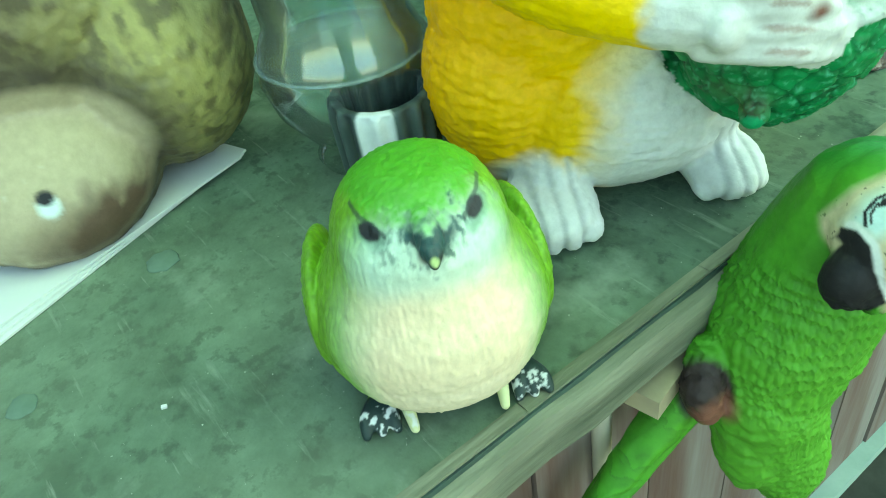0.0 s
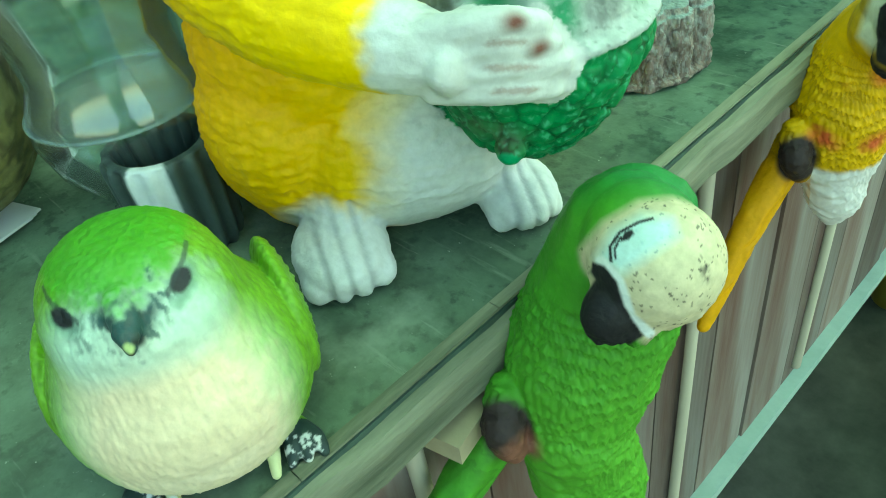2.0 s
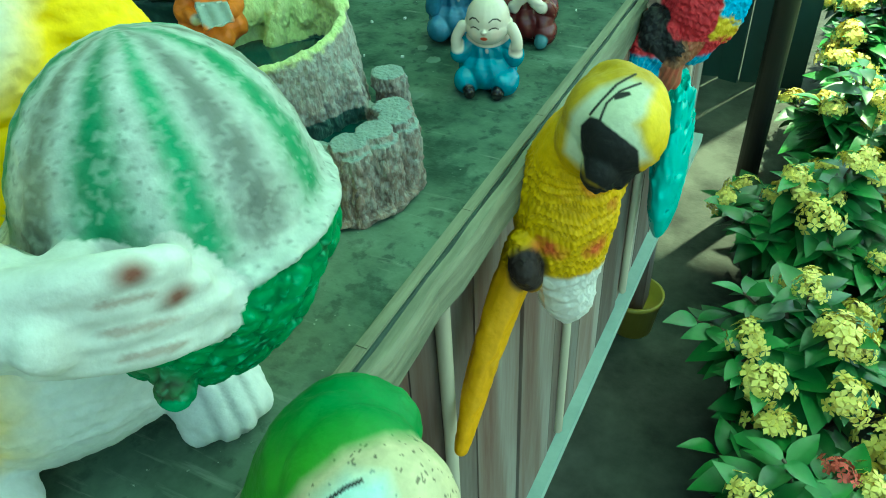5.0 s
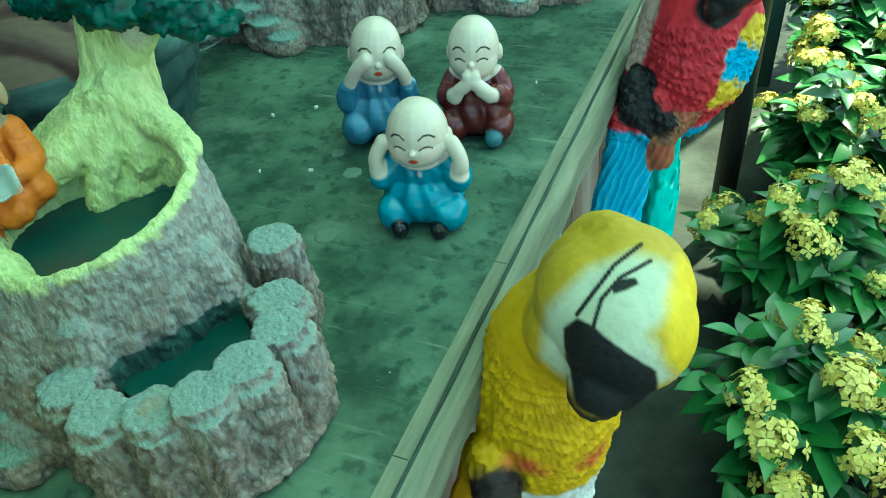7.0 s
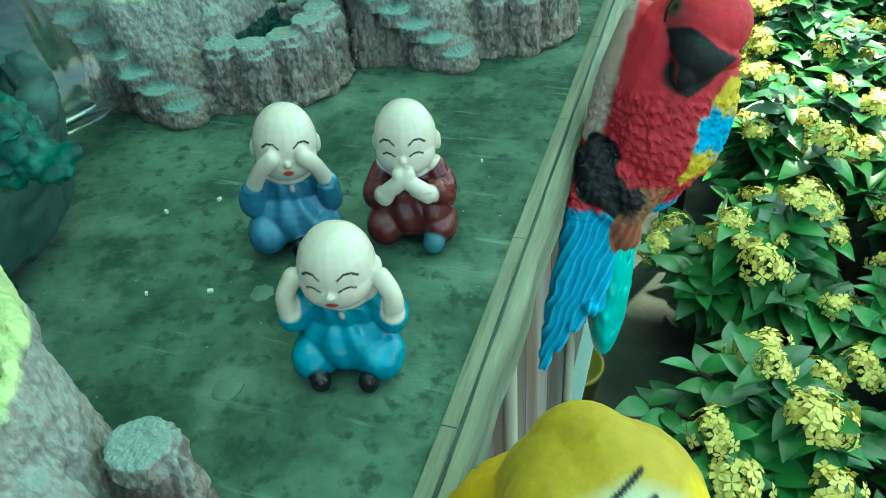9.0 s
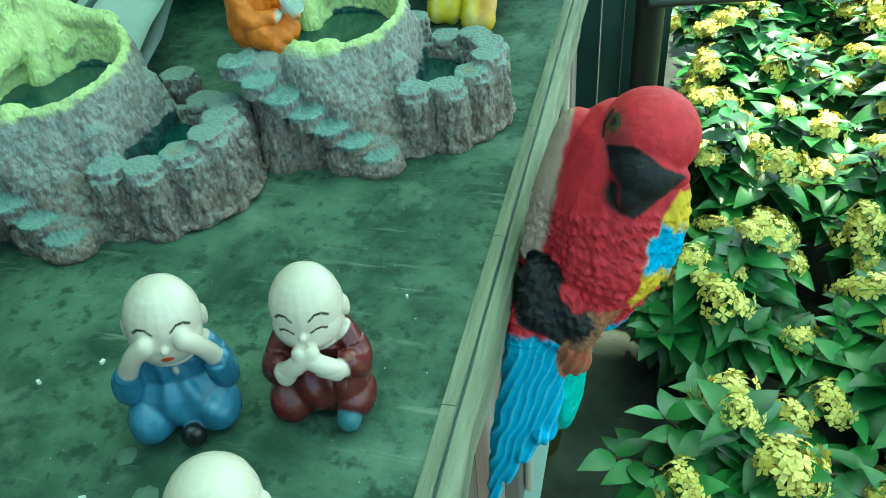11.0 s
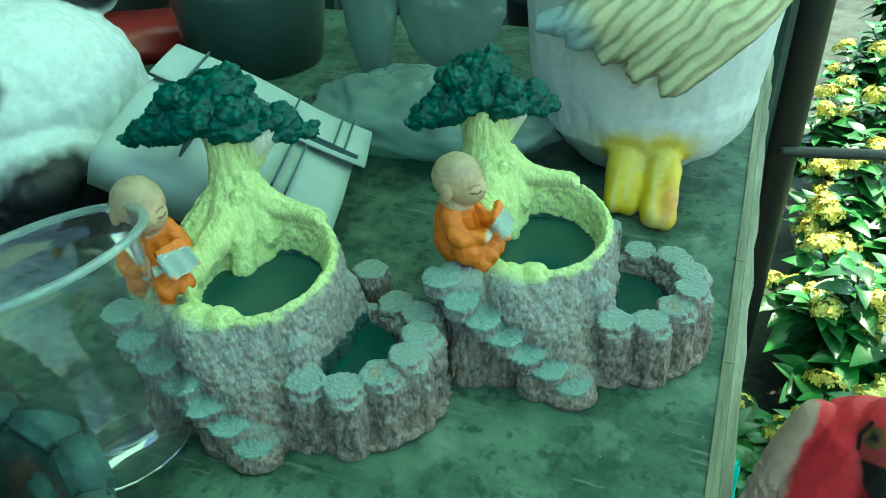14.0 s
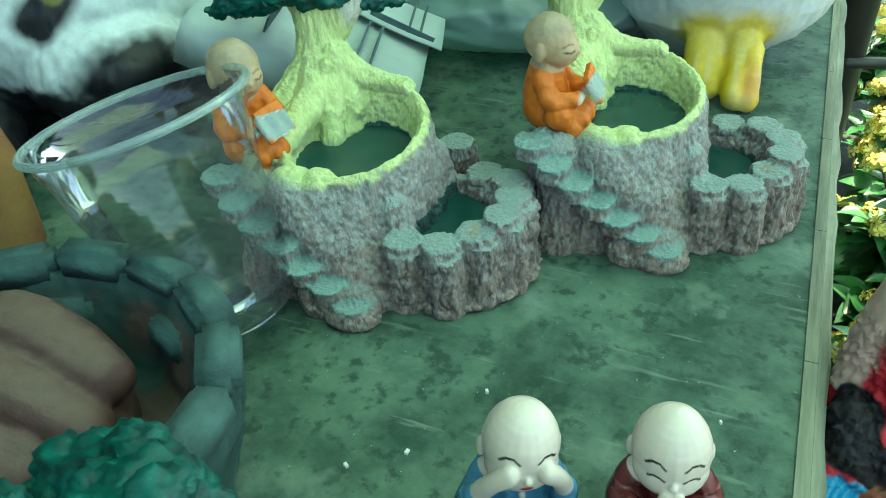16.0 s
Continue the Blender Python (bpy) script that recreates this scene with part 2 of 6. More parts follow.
# ---------------------------------------------------------------- materials
def surface(name, base, vary=None, rough_=0.6, scale=30.0, amount=0.35, bump=0.2, bump_scale=300.0, metal=0.0, spec=0.5, attr=False,
            stretch=(1, 1, 1), bump_depth=0.0006, coat=0.0, sheen_rough=0.15, rnd=0.0, island=False):
    m = bpy.data.materials.new(name)
    m.use_nodes = True
    nt = m.node_tree
    N, L = nt.nodes, nt.links
    b = N["Principled BSDF"]
    tc = N.new("ShaderNodeTexCoord")
    mp = N.new("ShaderNodeMapping")
    mp.inputs["Scale"].default_value = stretch
    L.new(tc.outputs["Object"], mp.inputs[0])
    n1 = N.new("ShaderNodeTexNoise")
    n1.inputs["Scale"].default_value, n1.inputs["Detail"].default_value, n1.inputs["Roughness"].default_value = scale, 6, 0.62
    L.new(mp.outputs[0], n1.inputs["Vector"])
    n2 = N.new("ShaderNodeTexNoise")
    n2.inputs["Scale"].default_value, n2.inputs["Detail"].default_value = bump_scale, 5
    L.new(mp.outputs[0], n2.inputs["Vector"])
    mx = N.new("ShaderNodeMix")
    mx.data_type, mx.blend_type = "RGBA", "MIX"
    ramp = N.new("ShaderNodeMapRange")
    ramp.inputs[1].default_value, ramp.inputs[2].default_value = 0.35, 0.68
    L.new(n1.outputs["Fac"], ramp.inputs[0])
    mu = N.new("ShaderNodeMath")
    mu.operation = "MULTIPLY"
    mu.inputs[1].default_value = amount
    L.new(ramp.outputs[0], mu.inputs[0])
    L.new(mu.outputs[0], mx.inputs["Factor"])
    second = vary or tuple(c * 0.7 for c in base)
    mx.inputs["B"].default_value = (*second, 1)
    if attr:
        at = N.new("ShaderNodeAttribute")
        at.attribute_name = "paint"
        L.new(at.outputs["Color"], mx.inputs["A"])
        dk = N.new("ShaderNodeMix")
        dk.data_type, dk.blend_type = "RGBA", "MULTIPLY"
        dk.inputs["Factor"].default_value = 1.0
        L.new(at.outputs["Color"], dk.inputs["A"])
        dk.inputs["B"].default_value = (*second, 1)
        L.new(dk.outputs["Result"], mx.inputs["B"])
    else:
        mx.inputs["A"].default_value = (*base, 1)
    out = mx.outputs["Result"]
    if rnd:
        src = N.new("ShaderNodeNewGeometry").outputs["Random Per Island"] if island else N.new("ShaderNodeObjectInfo").outputs["Random"]
        hs = N.new("ShaderNodeHueSaturation")
        rr = N.new("ShaderNodeMapRange")
        rr.inputs[3].default_value, rr.inputs[4].default_value = 1 - rnd, 1 + rnd
        L.new(src, rr.inputs[0])
        L.new(rr.outputs[0], hs.inputs["Value"])
        L.new(out, hs.inputs["Color"])
        out = hs.outputs["Color"]
    L.new(out, b.inputs["Base Color"])
    rg = N.new("ShaderNodeMapRange")
    rg.inputs[3].default_value, rg.inputs[4].default_value = max(rough_ - sheen_rough, 0.03), min(rough_ + sheen_rough, 1)
    L.new(n1.outputs["Fac"], rg.inputs[0])
    L.new(rg.outputs[0], b.inputs["Roughness"])
    b.inputs["Metallic"].default_value = metal
    b.inputs["Specular IOR Level"].default_value = spec
    b.inputs["Coat Weight"].default_value = coat
    if bump:
        bp = N.new("ShaderNodeBump")
        bp.inputs["Strength"].default_value, bp.inputs["Distance"].default_value = bump, bump_depth
        L.new(n2.outputs["Fac"], bp.inputs["Height"])
        L.new(bp.outputs[0], b.inputs["Normal"])
    return m


def clear(name, tint=(1, 1, 1), rough_=0.03, ior=1.45):
    m = bpy.data.materials.new(name)
    m.use_nodes = True
    N, L = m.node_tree.nodes, m.node_tree.links
    b = N["Principled BSDF"]
    b.inputs["Base Color"].default_value = (*tint, 1)
    b.inputs["Roughness"].default_value = rough_
    b.inputs["Transmission Weight"].default_value = 1.0
    b.inputs["IOR"].default_value = ior
    n = N.new("ShaderNodeTexNoise")
    n.inputs["Scale"].default_value = 40
    bp = N.new("ShaderNodeBump")
    bp.inputs["Strength"].default_value, bp.inputs["Distance"].default_value = 0.15, 0.002
    L.new(n.outputs["Fac"], bp.inputs["Height"])
    L.new(bp.outputs[0], b.inputs["Normal"])
    return m


def film(name, tint, alpha, rough_=0.12):
    """Thin clear plastic: glossy, mostly see-through."""
    m = bpy.data.materials.new(name)
    m.use_nodes = True
    N, L = m.node_tree.nodes, m.node_tree.links
    out = N["Material Output"]
    N.remove(N["Principled BSDF"])
    t, g, mix = N.new("ShaderNodeBsdfTransparent"), N.new("ShaderNodeBsdfGlossy"), N.new("ShaderNodeMixShader")
    d, mix2 = N.new("ShaderNodeBsdfDiffuse"), N.new("ShaderNodeMixShader")
    t.inputs[0].default_value = (*tint, 1)
    g.inputs["Roughness"].default_value = rough_
    d.inputs[0].default_value = (*tint, 1)
    lw = N.new("ShaderNodeLayerWeight")
    lw.inputs[0].default_value = 0.25
    mx = N.new("ShaderNodeMath")
    mx.operation, mx.use_clamp = "MULTIPLY_ADD", True
    mx.inputs[1].default_value, mx.inputs[2].default_value = 0.75, 0.06
    L.new(lw.outputs["Fresnel"], mx.inputs[0])
    L.new(mx.outputs[0], mix.inputs[0])
    L.new(t.outputs[0], mix.inputs[1])
    L.new(g.outputs[0], mix.inputs[2])
    mix2.inputs[0].default_value = alpha
    L.new(mix.outputs[0], mix2.inputs[1])
    L.new(d.outputs[0], mix2.inputs[2])
    L.new(mix2.outputs[0], out.inputs[0])
    return m


def stained_top():
    """Worn dark laminate with blotches, scuffs and pale scratches."""
    m = surface("worn_laminate", (0.105, 0.172, 0.118), (0.026, 0.062, 0.040), 0.55, 34.0, 1.0, 0.6, 420.0, bump_depth=0.0006, spec=0.2)
    N, L = m.node_tree.nodes, m.node_tree.links
    b = N["Principled BSDF"]
    src = b.inputs["Base Color"].links[0].from_socket
    tc = N.new("ShaderNodeTexCoord")
    for sc, rot, lo, hi, col, st in ((130, 0, 0.53, 0.64, (0.02, 0.05, 0.034), (1, 1, 1)), (26, 0, 0.54, 0.70, (0.02, 0.048, 0.032), (1, 1, 1)), (22, 0, 0.57, 0.72, (0.19, 0.26, 0.195), (1, 1, 1)),
                                     (160, 35, 0.62, 0.72, (0.22, 0.28, 0.22), (0.12, 1, 1)), (150, -50, 0.65, 0.72, (0.28, 0.31, 0.26), (0.1, 1, 1)),
                                     (420, 0, 0.70, 0.76, (0.5, 0.54, 0.46), (1, 1, 1)), (300, 15, 0.67, 0.75, (0.20, 0.25, 0.20), (0.09, 1, 1))):
        mp = N.new("ShaderNodeMapping")
        mp.inputs["Rotation"].default_value, mp.inputs["Scale"].default_value = (0, 0, radians(rot)), st
        L.new(tc.outputs["Object"], mp.inputs[0])
        n = N.new("ShaderNodeTexNoise")
        n.inputs["Scale"].default_value, n.inputs["Detail"].default_value, n.inputs["Roughness"].default_value = sc, 5, 0.6
        L.new(mp.outputs[0], n.inputs["Vector"])
        r = N.new("ShaderNodeMapRange")
        r.inputs[1].default_value, r.inputs[2].default_value, r.inputs[4].default_value = lo, hi, 0.8 if st[0] == 1 else 0.5
        L.new(n.outputs["Fac"], r.inputs[0])
        mx = N.new("ShaderNodeMix")
        mx.data_type = "RGBA"
        L.new(r.outputs[0], mx.inputs["Factor"])
        L.new(src, mx.inputs["A"])
        mx.inputs["B"].default_value = (*col, 1)
        src = mx.outputs["Result"]
    # the near end of the top is lightened: brighter light put into its colour
    sp = N.new("ShaderNodeSeparateXYZ")
    L.new(tc.outputs["Object"], sp.inputs[0])
    wn_ = N.new("ShaderNodeTexNoise")
    wn_.inputs["Scale"].default_value, wn_.inputs["Detail"].default_value = 9, 6
    L.new(tc.outputs["Object"], wn_.inputs["Vector"])
    ad = N.new("ShaderNodeMath")
    ad.operation = "MULTIPLY_ADD"
    ad.inputs[1].default_value = 0.9
    L.new(wn_.outputs["Fac"], ad.inputs[0])
    L.new(sp.outputs["Y"], ad.inputs[2])
    wr = N.new("ShaderNodeMapRange")
    wr.inputs[1].default_value, wr.inputs[2].default_value, wr.inputs[3].default_value, wr.inputs[4].default_value = -0.15, 0.35, 0.6, 0.0
    L.new(ad.outputs[0], wr.inputs[0])
    wm = N.new("ShaderNodeMix")
    wm.data_type, wm.blend_type = "RGBA", "ADD"
    L.new(wr.outputs[0], wm.inputs["Factor"])
    L.new(src, wm.inputs["A"])
    wm.inputs["B"].default_value = (0.15, 0.155, 0.10, 1)
    L.new(wm.outputs["Result"], b.inputs["Base Color"])
    return m


LAMINATE = stained_top()
TRIM = surface("grey_old_wood", (0.27, 0.28, 0.19), (0.07, 0.085, 0.05), 0.8, 60.0, 1.0, 0.9, 260.0, stretch=(1, 0.10, 1), bump_depth=0.0016)
PLANK = surface("weathered_planks", (0.20, 0.185, 0.16), (0.085, 0.036, 0.022), 0.85, 22.0, 1.0, 0.6, 160.0, stretch=(1, 1, 0.10), rnd=0.4, bump_depth=0.001)
BATTEN = surface("pale_batten", (0.5, 0.46, 0.34), (0.33, 0.3, 0.22), 0.8, 30.0, 0.7, 0.5, 200.0, stretch=(1, 1, 0.15))
RESIN = surface("painted_resin", (1, 1, 1), (0.72, 0.74, 0.72), 0.5, 220.0, 0.5, 0.3, 900.0, attr=True, bump_depth=0.0005, spec=0.35)
MATT = surface("painted_plaster", (1, 1, 1), (0.72, 0.73, 0.71), 0.6, 240.0, 0.5, 0.35, 800.0, attr=True, bump_depth=0.0005, spec=0.3)
GLOSS = surface("glossy_paint", (1, 1, 1), (0.85, 0.85, 0.85), 0.25, 50.0, 0.4, 0.08, 500.0, attr=True, sheen_rough=0.08)
BARK = surface("brushed_bark", (1, 1, 1), (0.62, 0.60, 0.58), 0.8, 500.0, 0.5, 1.0, 560.0, attr=True, bump_depth=0.0018, stretch=(1, 1, 0.45))
WATER = surface("dark_water", (0.010, 0.050, 0.042), (0.020, 0.085, 0.070), 0.12, 20.0, 0.6, 0.05, 60.0, sheen_rough=0.05)
PAVING = surface("stained_concrete", (0.085, 0.10, 0.078), (0.012, 0.016, 0.012), 0.85, 7.0, 0.9, 0.5, 90.0, bump_depth=0.003)
DARKWALL = surface("dark_sheet", (0.028, 0.03, 0.028), (0.012, 0.013, 0.012), 0.8, 4.0, 0.8, 0.2, 40.0)


def shade_cloth():
    """Woven green cloth that lets part of the daylight through."""
    m = bpy.data.materials.new("green_shade_cloth")
    m.use_nodes = True
    N, L = m.node_tree.nodes, m.node_tree.links
    t, d, mix = N.new("ShaderNodeBsdfTranslucent"), N["Principled BSDF"], N.new("ShaderNodeMixShader")
    t.inputs[0].default_value = (0.78, 0.95, 0.85, 1)
    d.inputs["Base Color"].default_value = (0.45, 0.68, 0.58, 1)
    d.inputs["Roughness"].default_value = 0.9
    n = N.new("ShaderNodeTexNoise")
    n.inputs["Scale"].default_value = 3.0
    r = N.new("ShaderNodeMapRange")
    r.inputs[3].default_value, r.inputs[4].default_value = 0.7, 0.92
    L.new(n.outputs["Fac"], r.inputs[0])
    L.new(r.outputs[0], mix.inputs[0])
    L.new(d.outputs[0], mix.inputs[1])
    L.new(t.outputs[0], mix.inputs[2])
    L.new(mix.outputs[0], N["Material Output"].inputs[0])
    return m


TARP = shade_cloth()
LEAF = surface("ixora_leaf", (0.055, 0.22, 0.045), (0.018, 0.085, 0.022), 0.36, 14.0, 0.8, 0.3, 120.0, rnd=0.45, island=True, bump_depth=0.001)
PETAL_Y = surface("yellow_petals", (0.84, 0.73, 0.20), (0.70, 0.55, 0.08), 0.6, 60.0, 0.6, 0.2, 300.0, rnd=0.2, island=True)
PETAL_R = surface("coral_petals", (0.75, 0.14, 0.1), (0.5, 0.06, 0.05), 0.6, 60.0, 0.6, 0.2, 300.0, rnd=0.2, island=True)
POT = surface("plant_pot", (0.08, 0.05, 0.04), (0.04, 0.03, 0.025), 0.7, 12.0, 0.6, 0.3, 90.0)
STEM = surface("woody_stem", (0.1, 0.08, 0.05), (0.06, 0.05, 0.03), 0.85, 60.0, 0.6, 0.4, 200.0)
CUP = film("clear_cup", (0.92, 0.97, 0.95), 0.02, 0.06)
RIM = film("cup_rim_plastic", (0.80, 0.92, 0.88), 0.15, 0.08)
BAGFILM = film("crumpled_wrap", (0.40, 0.55, 0.50), 0.30, 0.2)
GLASS = film("clear_glass", (0.90, 0.97, 0.95), 0.02, 0.04)
PAPER = surface("printed_paper", (0.7, 0.72, 0.68), (0.55, 0.58, 0.55), 0.85, 12.0, 0.5, 0.25, 80.0, bump_depth=0.001)
INK = surface("dark_print", (0.03, 0.06, 0.06), (0.02, 0.04, 0.04), 0.8, 30.0, 0.4, 0.0)
IRON = surface("black_post", (0.025, 0.027, 0.025), (0.05, 0.04, 0.03), 0.5, 20.0, 0.5, 0.3, 120.0)

# ---------------------------------------------------------------- setting
def sheet(name, x0, y0, x1, y1, z, t, mat, label, cat):
    return tagged(solid(name, [block(((x0 + x1) / 2, (y0 + y1) / 2, z - t / 2), (x1 - x0, y1 - y0, t))], mat, smooth=False), label, cat, kind="structure")


ground = tagged(solid("ground", [block((0, 0, -0.05), (400, 400, 0.1))], PAVING, smooth=False), "stained grey-green concrete paving beside the stall", "ground", kind="structure")
# unseen walls and overhead sheet, added to hold light off the table's back
unseen_wall_west = tagged(solid("unseen_wall_west", [block((-1.75, 0.6, 1.2), (0.08, 6.0, 2.4))], DARKWALL, smooth=False), "unseen dark wall added behind the stall to keep it dim", "wall", kind="structure")
unseen_wall_south = tagged(solid("unseen_wall_south", [block((-0.9, -2.4, 1.2), (1.7, 0.06, 2.4))], DARKWALL, smooth=False), "unseen dark wall added past the table end to cut light", "wall", kind="structure")
unseen_ceiling = tagged(solid("unseen_ceiling", [block((-1.1, 2.0, 2.34), (1.5, 4.4, 0.02))], DARKWALL, smooth=False), "unseen dark sheet added overhead to dim the back of the table", "roof", kind="structure")
# shade cloth out of view, inferred from the green light; extents steer the sun
awning = tagged(solid("awning", [block((0.40, 0.58, 2.3), (1.5, 2.96, 0.006))], TARP, smooth=False), "pale green shade cloth stretched over the stall front", "canopy", kind="structure")

# corrugated panel behind the flowers
rib = []
for i in range(26):
    x = -1.22 + i * 0.052
    rib.append(block((x, 1.64 + 0.012 * (i % 2), 0.6), (0.05, 0.012, 1.2), (0, 0, 12 if i % 2 else -12)))
panel = tagged(solid("wall_north", rib, surface("teal_sheet_metal", (0.03, 0.07, 0.062), (0.015, 0.035, 0.03), 0.5, 5.0, 0.7, 0.1, 40.0), smooth=False), "dark teal corrugated metal sheet behind the plants", "wall", kind="structure")

# the table
table = tagged(new("display_table"), "long table with a worn green-grey laminate top and a plank skirt", "table")
FAR, NEAR, BACK = 0.71, -1.15, -0.85
top = solid("tabletop", [block(((BACK - 0.001) / 2, (FAR + NEAR) / 2, TOP - 0.009), (-BACK, FAR - NEAR, 0.018))], LAMINATE, table, "worn dark green laminate top, scratched and stained", smooth=False)
bm = bmesh.new()
n_l = 90
vs = []
for i in range(n_l + 1):
    y = NEAR + (FAR - NEAR) * i / n_l
    w = 0.0006 * math.sin(i * 1.7) + 0.0005 * math.sin(i * 4.1)
    d = 0.0007 * math.sin(i * 2.3 + 1)
    vs.append([bm.verts.new(v) for v in ((0.0015, y, TOP - 0.003 + d), (0.0052 + w, y, TOP - 0.004 + d), (0.0068 + w, y, TOP - 0.008), (0.0068 + w, y, TOP - 0.024 + d), (0.0015, y, TOP - 0.025))])
for a, b in zip(vs, vs[1:]):
    for k in range(5):
        bm.faces.new((a[k], a[(k + 1) % 5], b[(k + 1) % 5], b[k]))
bm.faces.new(vs[0])
bm.faces.new(list(reversed(vs[-1])))
bmesh.ops.recalc_face_normals(bm, faces=bm.faces)
me = bpy.data.meshes.new("edge_lath")
bm.to_mesh(me)
bm.free()
me.materials.append(TRIM)
lath = new("edge_lath", me)
lath.parent = table
tagged(lath, "rough pale wooden lath along the table edge")
groove = solid("edge_strip", [block((0.0006, (FAR + NEAR) / 2, TOP - 0.0075), (0.0017, FAR - NEAR - 0.002, 0.013))], surface("green_edge_band", (0.05, 0.09, 0.07), (0.02, 0.03, 0.025), 0.6, 40, 0.6, 0.3, 200), table, smooth=False)
thin = [block((-0.0015, NEAR + 0.05 + 0.092 * i, TOP + 0.0004), (0.005, 0.0916, 0.0012)) for i in range(20)]
for i, s in enumerate(thin):
    solid("edge_veneer", [s], TRIM, table, "thin worn strip of pale veneer on the edge", smooth=False)

rnd = random.Random(4)
y = NEAR
skirt_bottom = 0.357
plank_mesh = mesh_of("skirt_plank", [block((0, 0, 0), (0.012, 0.0735, TOP - 0.034 - skirt_bottom))], smooth=False)
plank_mesh.materials.append(PLANK)
i = 0
while y < FAR - 0.05:
    o = new("skirt_plank", plank_mesh)
    o.parent = table
    o.location = (-0.024 + rnd.uniform(-0.0015, 0.0015), y + 0.0375, (TOP - 0.034 + skirt_bottom) / 2)
    y += 0.0755
for yb in (-1.02, -0.80, -0.58, -0.36, -0.14, 0.08, 0.30, 0.52):
    solid("batten", [limb([(-0.0145, yb, 0.37), (-0.0142, yb + 0.002, 0.58), (-0.0145, yb, TOP - 0.034)], [0.0045, 0.004, 0.0045], 8)], BATTEN, table, "pale vertical batten over the plank joints")
solid("bottom_rail", [block((-0.012, (FAR + NEAR) / 2, skirt_bottom - 0.006), (0.014, FAR - NEAR, 0.013))], surface("teal_painted_rail", (0.3, 0.42, 0.35), (0.2, 0.3, 0.25), 0.7, 30, 0.6, 0.3, 200), table, smooth=False)
solid("bracket", [block((-0.006, -0.345, TOP - 0.038), (0.030, 0.03, 0.010), (0, 0, 12))], surface("bare_plywood", (0.42, 0.36, 0.22), (0.3, 0.25, 0.15), 0.75, 40, 0.6, 0.3, 200), table, "small pale block under the table edge", smooth=False)
for lx, ly in ((-0.06, NEAR + 0.08), (-0.06, FAR - 0.08), (BACK + 0.06, NEAR + 0.08), (BACK + 0.06, FAR - 0.08)):
    solid("leg", [block((lx, ly, (TOP - 0.019) / 2), (0.045, 0.045, TOP - 0.019))], PLANK, table, smooth=False)

post = tagged(solid("post", [drum((0.055, 1.02, 0), 0.021, 0.021, 2.3, 18)], IRON), "thin dark metal post holding up the shade cloth", "post", kind="structure")
crossbar = tagged(solid("trim", [limb([(0.055, 1.0, 0.545), (0.28, 1.04, 0.55)], [0.008, 0.008], 10)], IRON), "dark metal bar fixed to the post", "bar", kind="structure")


def place(ob, x, y, z=TOP, rz=0.0, rx=0.0, ry=0.0):
    ob.matrix_basis = pose(x, y, z, rx, ry, rz)
    return ob


def figure(name, me, label, cat, x, y, z=TOP, rz=0.0, group="", rx=0.0, ry=0.0):
    return tagged(place(new(name, me), x, y, z, rz, rx, ry), label, cat, group)


